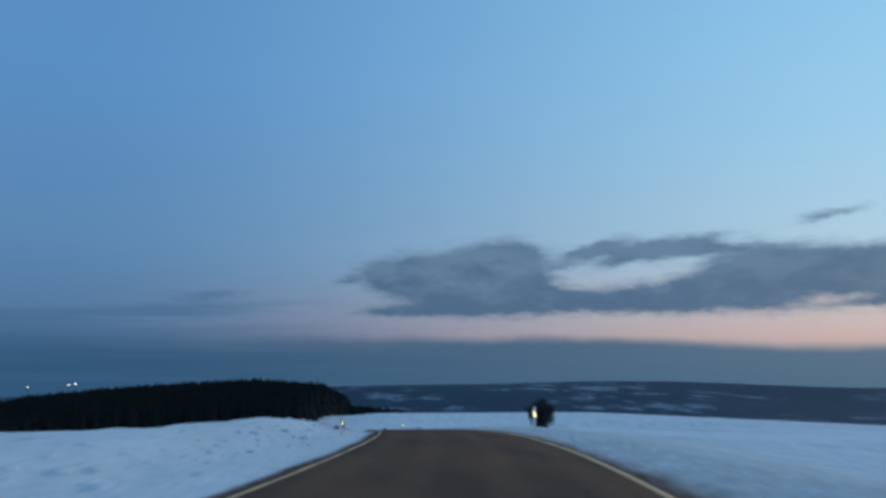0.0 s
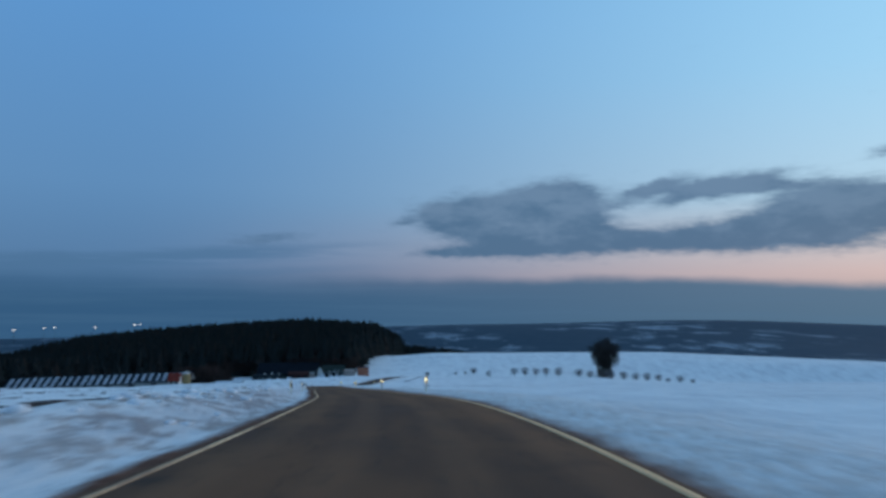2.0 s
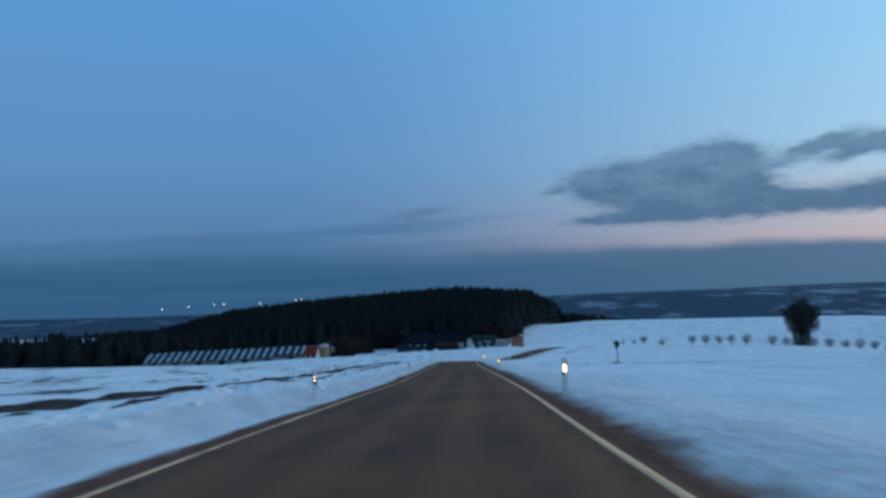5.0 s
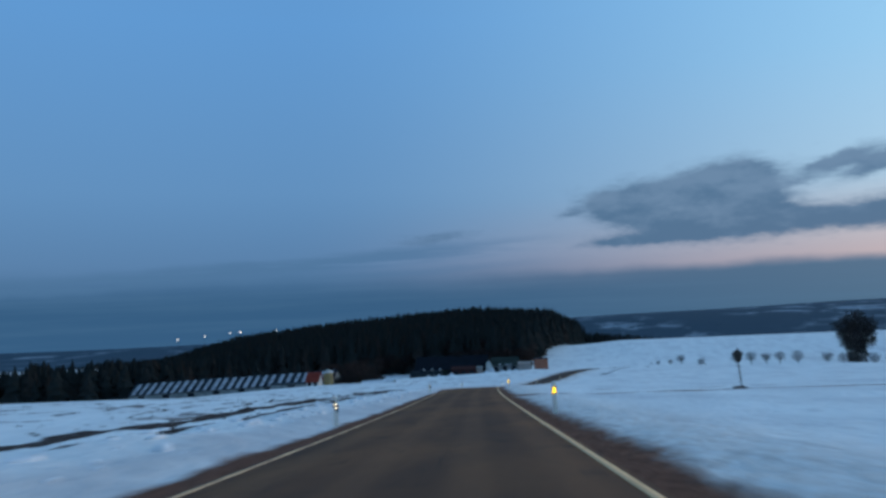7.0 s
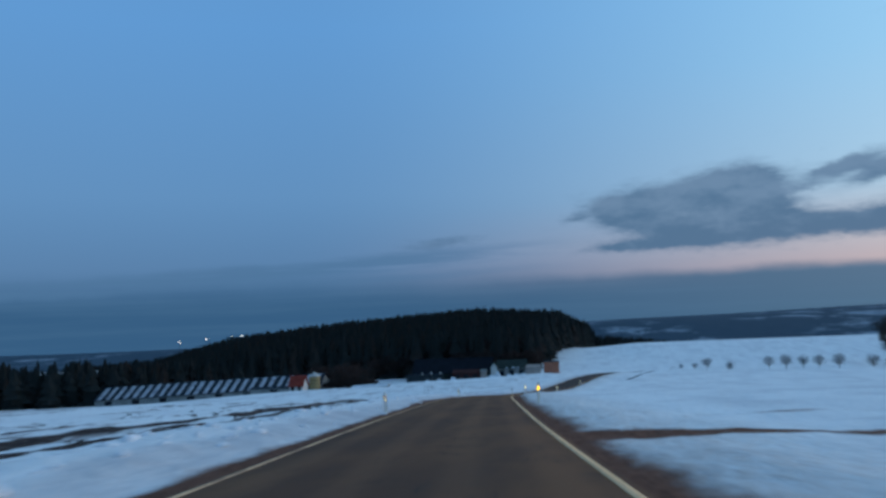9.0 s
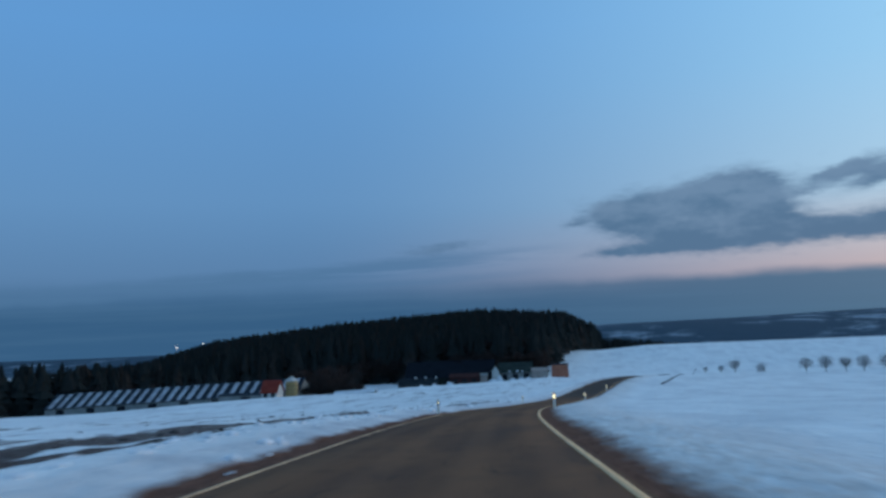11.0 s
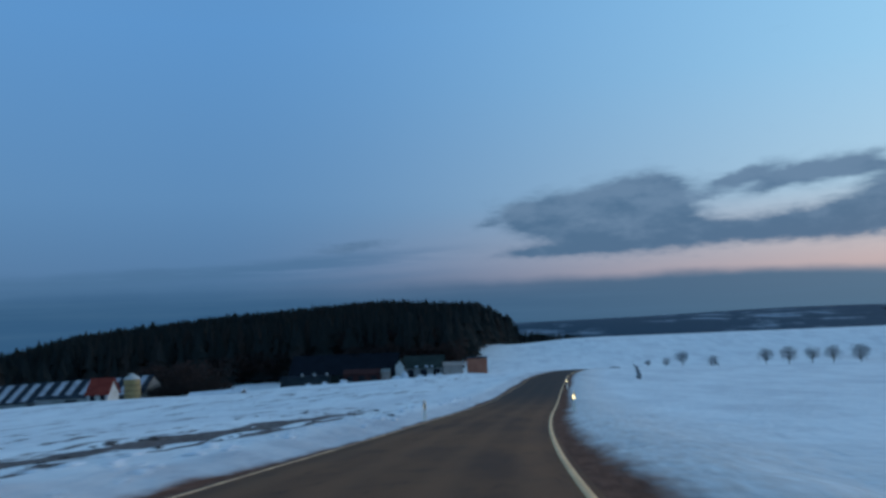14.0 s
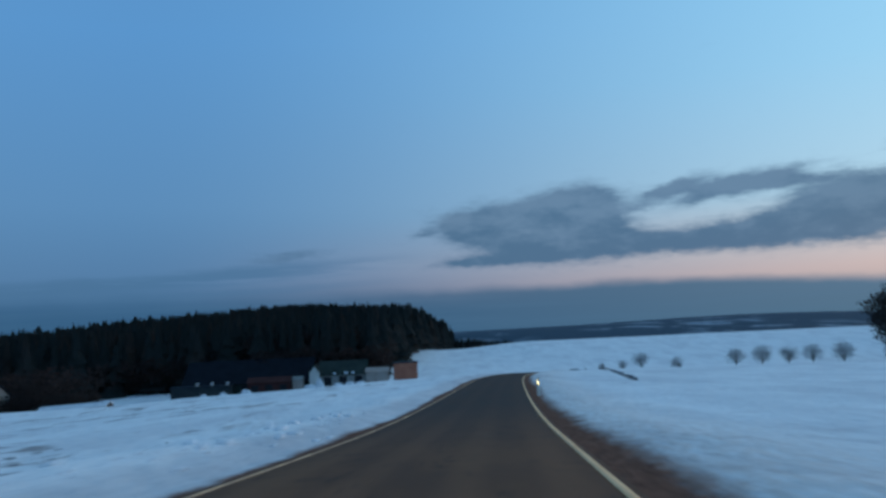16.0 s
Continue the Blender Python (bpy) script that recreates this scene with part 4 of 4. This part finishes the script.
# ---- farm ----
def gable_hall(name, length, depth, wall, roof, m, label, category, wall_mat, roof_mat, stripes=0, gates=0, overhang=0.5):
    """A long building with a saddle roof: length along x, the ridge along x."""
    base = empty(name, m, label, category)
    k = depth / 2
    bm = bmesh.new()
    t = 0.3
    for size, at in (((length, t, wall + 1.5), (0, -k + t / 2, -1.5)), ((length, t, wall + 1.5), (0, k - t / 2, -1.5))):
        part("wall", box(size, at), wall_mat, base)
    for x in (-length / 2, length / 2 - t):
        bm = bmesh.new()
        pts = [(-k + t, -1.5), (k - t, -1.5), (k - t, wall), (0, wall + roof * (1 - t / k)), (-k + t, wall)]
        a = [bm.verts.new((x, y, z)) for y, z in pts]
        b = [bm.verts.new((x + t, y, z)) for y, z in pts]
        for i in range(5):
            bm.faces.new((a[i], a[(i + 1) % 5], b[(i + 1) % 5], b[i]))
        bm.faces.new(list(reversed(a)))
        bm.faces.new(b)
        bmesh.ops.recalc_face_normals(bm, faces=bm.faces)
        part("gable", bm, wall_mat, base)
    run = math.hypot(k + overhang, roof * (k + overhang) / k)
    slope = math.atan2(roof, k)
    for side in (-1, 1):
        place = Matrix.Translation((0, side * (k + overhang) / 2, wall + roof - roof * (k + overhang) / k / 2)) @ Matrix.Rotation(-side * slope, 4, "X")
        slab = part("roof_slope", box((length + 2 * overhang, run, 0.2), (0, 0, 0), 0.03), roof_mat, base)
        slab.matrix_basis = place
        for i in range(stripes):
            x = -length / 2 + (i + 0.5) * length / stripes
            jitter = rng.uniform(-0.15, 0.15)
            strip = part("snow_strip", box((length / stripes * rng.uniform(0.40, 0.52), run * rng.uniform(0.88, 0.97), 0.12), (x + jitter, side * rng.uniform(0, 0.2), 0.204), 0.04), THIN_SNOW, slab, "strip of snow on the roof")
    for i in range(gates):
        x = -length / 2 + (i + 0.5) * length / gates
        part("gate", box((min(3.2, length / gates * 0.5), 0.1, wall * 0.8), (x, -k - 0.04, 0), 0.02), DARK_GAP, base, "dark gate opening")
    return base


def farm(x, y, turn=0.0):
    return pose(x, y, ground_z(x, y), 0, 0, turn)


FACE = 489.0
gable_hall("livestock_hall", 97.5, 18, 2.8, 4.6, farm(-159.3, FACE + 9) @ pose(0, 0, 0.1, 0, -1.9, 0), "long low livestock hall with strips of snow on dark roof", "barn", PLASTER, DARK_ROOF, stripes=25, gates=8)
gable_hall("red_roofed_house", 5.2, 6.4, 2.4, 3.5, farm(-113.5, 472), "small white farm building with steep red tiled roof", "farm building", WHITE_WALL, RED_TILE, gates=2)


def silo(x, y):
    base = empty("feed_silo", farm(x, y), "beige round feed silo with domed cap beside barn", "silo")
    rings = [[Vector((r * math.cos(6.2832 * i / 20), r * math.sin(6.2832 * i / 20), z)) for i in range(20)] for z, r in ((-0.5, 2.1), (5.4, 2.1), (5.5, 2.0))]
    part("tank", loft(rings), BEIGE, base)
    rings = [[Vector((r * math.cos(6.2832 * i / 20), r * math.sin(6.2832 * i / 20), z)) for i in range(20)] for z, r in ((5.51, 2.15), (6.1, 1.7), (6.6, 0.9), (6.62, 0.6), (7.0, 0.6), (7.1, 0.3))]
    part("cap", loft(rings), WHITE_WALL, base, "pale domed cap")
    for z in (1.2, 2.6, 4.0):
        ring = bmesh.new()
        bmesh.ops.create_cone(ring, segments=20, radius1=2.14, radius2=2.14, depth=0.12, matrix=Matrix.Translation((0, 0, z)))
        part("hoop", ring, RUSTY, base)
    return base


silo(-110.2, 482)

# village edge by the wood
gable_hall("big_barn", 37, 18, 3.2, 6.4, farm(-65.5, 560), "big barn with dark blue-grey roof before forest", "barn", GREEN_ROOF, BARN_ROOF, gates=5)
gable_hall("red_brown_shed", 12, 5, 3.4, 1.3, farm(-57.8, 546), "low red-brown wooden shed before barn", "shed", RED_BROWN, RED_BROWN, gates=3, overhang=0.3)
gable_hall("pale_lean_to", 2.8, 4, 3.4, 0.8, farm(-50.0, 547), "narrow beige plastered lean-to beside red-brown shed", "shed", BEIGE_PLASTER, PLASTER, overhang=0.2)
green_barn = gable_hall("green_barn", 13.4, 9, 3.8, 3.6, farm(-37.3, 553), "barn with dark green-grey roof and scraps of snow", "barn", PLASTER, GREEN_ROOF, gates=3)
gable_hall("gabled_cottage", 5, 2.8, 5.2, 1.9, farm(-45.3, 549, 90), "small farm cottage with pale plaster gable and green-grey roof", "cottage", WHITE_WALL, GREEN_ROOF, overhang=0.25)
gable_hall("pale_shed", 6.4, 5, 3.5, 1.1, farm(-27.2, 548), "small beige plastered shed beside orange building", "shed", BEIGE_PLASTER, BEIGE_PLASTER, gates=0, overhang=0.25)
for x, width in ((-2.4, 1.1), (1.0, 1.3), (2.9, 1.0)):
    bm = bmesh.new()
    bmesh.ops.create_icosphere(bm, subdivisions=2, radius=1.0)
    for v in bm.verts:
        k = 1 + 0.35 * noise.noise(v.co * 1.9 + Vector((x, 0, 0)))
        v.co = Vector((x + v.co.x * width * 0.5 * k, -4.55 + v.co.y * 0.5 * k, 3.95 + v.co.z * 0.38 * k))
    part("snow_scrap", bm, SNOW_STRIP, green_barn, "scrap of snow on the eaves")


def stable_annex(x, y):
    """Low dark-rendered range with a flat roof and three roof vents."""
    base = empty("stable_annex", farm(x, y), "low dark stable range with white roof vents", "farm building")
    part("wall", box((16.5, 5.0, 5.0), (0, 0, -1.5), 0.04), DIM_PLASTER, base)
    part("roof", box((17.0, 5.5, 0.22), (0, 0, 3.504), 0.05), DARK_ROOF, base)
    for dx in (-0.9, 3.3, 7.6):
        vent = part("roof_vent", box((0.7, 0.7, 0.75), (dx, -1.6, 3.728), 0.05), WHITE_WALL, base, "white roof vent")
        part("vent_cap", box((0.95, 0.95, 0.12), (dx, -1.6, 4.482), 0.03), SNOW_STRIP, vent, "snow-covered cap")
    return base


stable_annex(-77.5, 547)


def brick_block(x, y):
    base = empty("orange_building", farm(x, y), "plain orange brick building with flat roof in snow", "building")
    part("body", box((6.8, 6.0, 6.8), (0, 0, -1.5), 0.05), ORANGE_BRICK, base)
    part("roof_edge", box((7.1, 6.3, 0.3), (0, 0, 5.304), 0.05), DARK_ROOF, base)
    return base


brick_block(-19.0, 549)


def snow_mound(x, y, w, h, seed):
    r = random.Random(seed)
    bm = bmesh.new()
    bmesh.ops.create_icosphere(bm, subdivisions=3, radius=1.0)
    for v in bm.verts:
        k = 1 + 0.35 * noise.noise(v.co * 1.7 + Vector((seed, 0, 0)))
        v.co = Vector((v.co.x * w * k / 2, v.co.y * w * 0.4 * k, max(v.co.z, -0.2) * h * k))
    ob = part("snow_mound", bm, SNOW_STRIP)
    ob.matrix_basis = farm(x, y, r.uniform(-20, 20))
    return tagged(ob, "mound of cleared snow beside farm buildings", "snow mound", "snow mounds by the farm")


for i, (x, w, h) in enumerate(((-77, 2.0, 0.8), (-71.5, 2.4, 0.9), (-65, 3.0, 1.3), (-47, 4.2, 1.1), (-44.2, 2.6, 2.2), (-38.8, 2.8, 0.9), (-35.5, 3.0, 0.9), (-32.4, 2.6, 0.8))):
    snow_mound(x * 0.97, 537.5, w, h, i)


# ---- game feeder in the right-hand field ----
def game_feeder(x, y):
    base = empty("game_feeder", farm(x, y, 12), "dark weathered game feeder on a thin leaning pole in snow", "feeder")
    bm = bmesh.new()
    limb_mesh(bm, Vector((0.12, 0, -0.3)), Vector((-0.05, 0, 1.75)), 0.05, 0.045, 8)
    part("pole", bm, RUSTY, base)
    bm = bmesh.new()
    bmesh.ops.create_cone(bm, cap_ends=True, segments=12, radius1=0.14, radius2=0.36, depth=0.55, matrix=Matrix.Translation((-0.05, 0, 2.03)))
    part("hopper", bm, RUSTY, base)
    bm = bmesh.new()
    bmesh.ops.create_cone(bm, cap_ends=True, segments=12, radius1=0.40, radius2=0.08, depth=0.22, matrix=Matrix.Translation((-0.05, 0, 2.45)))
    part("lid", bm, RUSTY, base)
    bm = bmesh.new()
    limb_mesh(bm, Vector((-0.05, 0, 2.5)), Vector((-0.05, 0, 2.72)), 0.03, 0.03, 6)
    part("finial", bm, RUSTY, base)
    bm = bmesh.new()
    bmesh.ops.create_icosphere(bm, subdivisions=3, radius=1.0)
    for v in bm.verts:
        k = 1 + 0.3 * noise.noise(v.co * 2.3)
        v.co = Vector((v.co.x * 0.5 * k, v.co.y * 0.45 * k, v.co.z * 0.16 * k))
    part("spilled_soil", bm, SCRUB, base, "dark trampled soil at its foot")
    return base


game_feeder(6.3, 178.7)


# ---- distant wind-turbine lights, held up by added masts ----
def lamp_mast(bearing, distance, top):
    """An added tall thin mast on a far ridge with a bright, oversized light."""
    a = radians(bearing)
    x, y = distance * math.sin(a), distance * math.cos(a)
    z = float(land(x, y))
    base = empty("turbine_light_mast", pose(x, y, z, 0, 0, -bearing), "added thin mast holding up a distant wind-turbine light", "mast", "distant beacons")
    bm = bmesh.new()
    limb_mesh(bm, Vector((0, 0, -2)), Vector((0, 0, top - z)), 0.7, 0.4, 6)
    part("mast", bm, RUSTY, base)
    part("beacon", box((6.0, 2.0, 4.0), (0, -0.6, top - z), 0.6), LAMP, base, "lit white wind-turbine light")


for bearing, top in ((-25.1, -38), (-23.5, -28), (-21.9, -21), (-21.3, -20), (-19.0, -20), (-16.7, -11), (-16.35, -8)):
    lamp_mast(bearing, 3900, top)

# low shed between farm and village
gable_hall("snowy_shed", 14, 5, 0.3, 0.8, farm(-88, 484) @ pose(0, 0, 0, 0, -2.5, 0), "low dark shed with snow-covered roof beside field", "shed", RUSTY, SNOW_STRIP, gates=2, overhang=0.3)
gable_hall("milk_house", 20, 4.0, 2.0, 0.6, farm(-128, 486.3), "low grey annex with snowy roof before livestock hall", "farm building", PLASTER, DARK_ROOF, gates=1, overhang=0.2)


# ---- dark weeds along a ditch in the right-hand field ----
def weeds(name, points, count, label):
    spots = []
    for _ in range(count):
        k = rng.random() * (len(points) - 1)
        i = int(k)
        x = points[i][0] + (points[i + 1][0] - points[i][0]) * (k - i) + rng.gauss(0, 0.15)
        y = points[i][1] + (points[i + 1][1] - points[i][1]) * (k - i)
        spots.append((x, y, ground_z(x, y) - 0.05, rng.uniform(0.2, 0.42), rng.uniform(0.9, 1.5), rng.uniform(0, 6.3), rng.randrange(6)))
    ob = wood(name, spots, FINE_TWIGS, label, BARE)
    ob["category"] = "weeds"
    return ob


weeds("ditch_weeds", ((38, 572), (26, 505), (17, 450), (10.5, 412), (7, 391), (4.2, 376)), 520, "thin line of dark dry weeds along a ditch in snow")
weeds("roadside_weeds", ((9.5, 437), (12, 447), (15, 460)), 60, "dark dry weeds beside the road on a crest")


# ---- clods and brush ----
EARTH = material("dirty_snow_and_earth", (0.03, 0.024, 0.022), (0.10, 0.085, 0.08), 1.2, 6.0, 0.95, bump=0.03)


def clod(s, off, length, width, height, seed):
    bm = bmesh.new()
    bmesh.ops.create_icosphere(bm, subdivisions=3, radius=1.0)
    for v in bm.verts:
        k = 1 + 0.45 * noise.noise(v.co * 1.6 + Vector((seed * 2.7, 0, 0))) + 0.2 * noise.noise(v.co * 4.1)
        v.co = Vector((v.co.x * width / 2 * k, v.co.y * length / 2 * k, max(v.co.z, -0.3) * height * k))
    ob = part("earth_clod", bm, EARTH)
    p = on_road(s, off)
    ob.matrix_basis = pose(p.x, p.y, ground_z(p.x, p.y) + height * 0.1, 0, 0, 37 * seed)
    tagged(ob, "lump of dark earth in ploughed snow beside road", "clod", "ploughed lumps beside the road")


for i, (s, off, length, width, height) in enumerate(((31, -7.7, 1.0, 0.3, 0.1), (303.4, -8.0, 0.5, 0.3, 0.05), (302.2, -8.5, 0.3, 0.22, 0.04))):
    clod(s, off, length, width, height, i)

def lumps(name, count, place, size, mat, label):
    """Many small rough lumps lying on the ground, joined into one mesh."""
    bm = bmesh.new()
    bmesh.ops.create_icosphere(bm, subdivisions=1, radius=1.0)
    ball = np.array([v.co for v in bm.verts])
    tris = np.array([[v.index for v in f.verts] for f in bm.faces])
    bm.free()
    all_v, all_f = [], []
    for k in range(count):
        s, off = place()
        p, r = on_road(s, off), size()
        v = ball * np.array([[rng.uniform(0.7, 1.3) for _ in range(3)] for _ in ball])
        v = v * r * np.array((rng.uniform(0.8, 1.3), rng.uniform(0.8, 2.0), rng.uniform(0.4, 0.7)))
        all_v.append(v + np.array((p.x, p.y, ground_z(p.x, p.y) + 0.05 * r)))
        all_f.append(tris + k * len(ball))
    me = bpy.data.meshes.new(name)
    me.from_pydata(np.concatenate(all_v).tolist(), [], np.concatenate(all_f).tolist())
    me.polygons.foreach_set("use_smooth", np.ones(len(me.polygons), dtype=bool))
    me.materials.append(mat)
    return tagged(new(name, me), label, "lumps", kind="stuff")


FRESH_SNOW = material("ploughed_snow", (0.80, 0.81, 0.82), (0.92, 0.92, 0.92), 0.6, 6.0, 0.9, bump=0.02)
lumps("snow_lumps", 1500, lambda: (rng.uniform(-10, 340), rng.gauss(-HALF - 3.3, 0.9)), lambda: min(rng.lognormvariate(-2.6, 0.6), 0.22), FRESH_SNOW, "lumps of ploughed snow along the roadside bank")
lumps("earth_lumps", 520, lambda: (rng.uniform(45, 330), rng.choice((rng.gauss(-14.6, 1.0), rng.gauss(-12.0, 0.5), rng.gauss(-18.5, 2.5)))), lambda: min(rng.lognormvariate(-2.6, 0.45), 0.22), EARTH, "dark clods of earth showing through the snow")

spots = []
for _ in range(60):
    x = rng.uniform(174, 187)
    y = 300 + (x - 146) * 0.4 + rng.gauss(0, 1.0)
    spots.append((x, y, float(land(x, y)) - 0.3, rng.uniform(2.6, 4.6), 1.2, rng.uniform(0, 6.3), rng.randrange(6)))
tagged(wood("field_brush", spots, FINE_TWIGS, "clump of low dark brush in snowy field", BARE), category="brush")
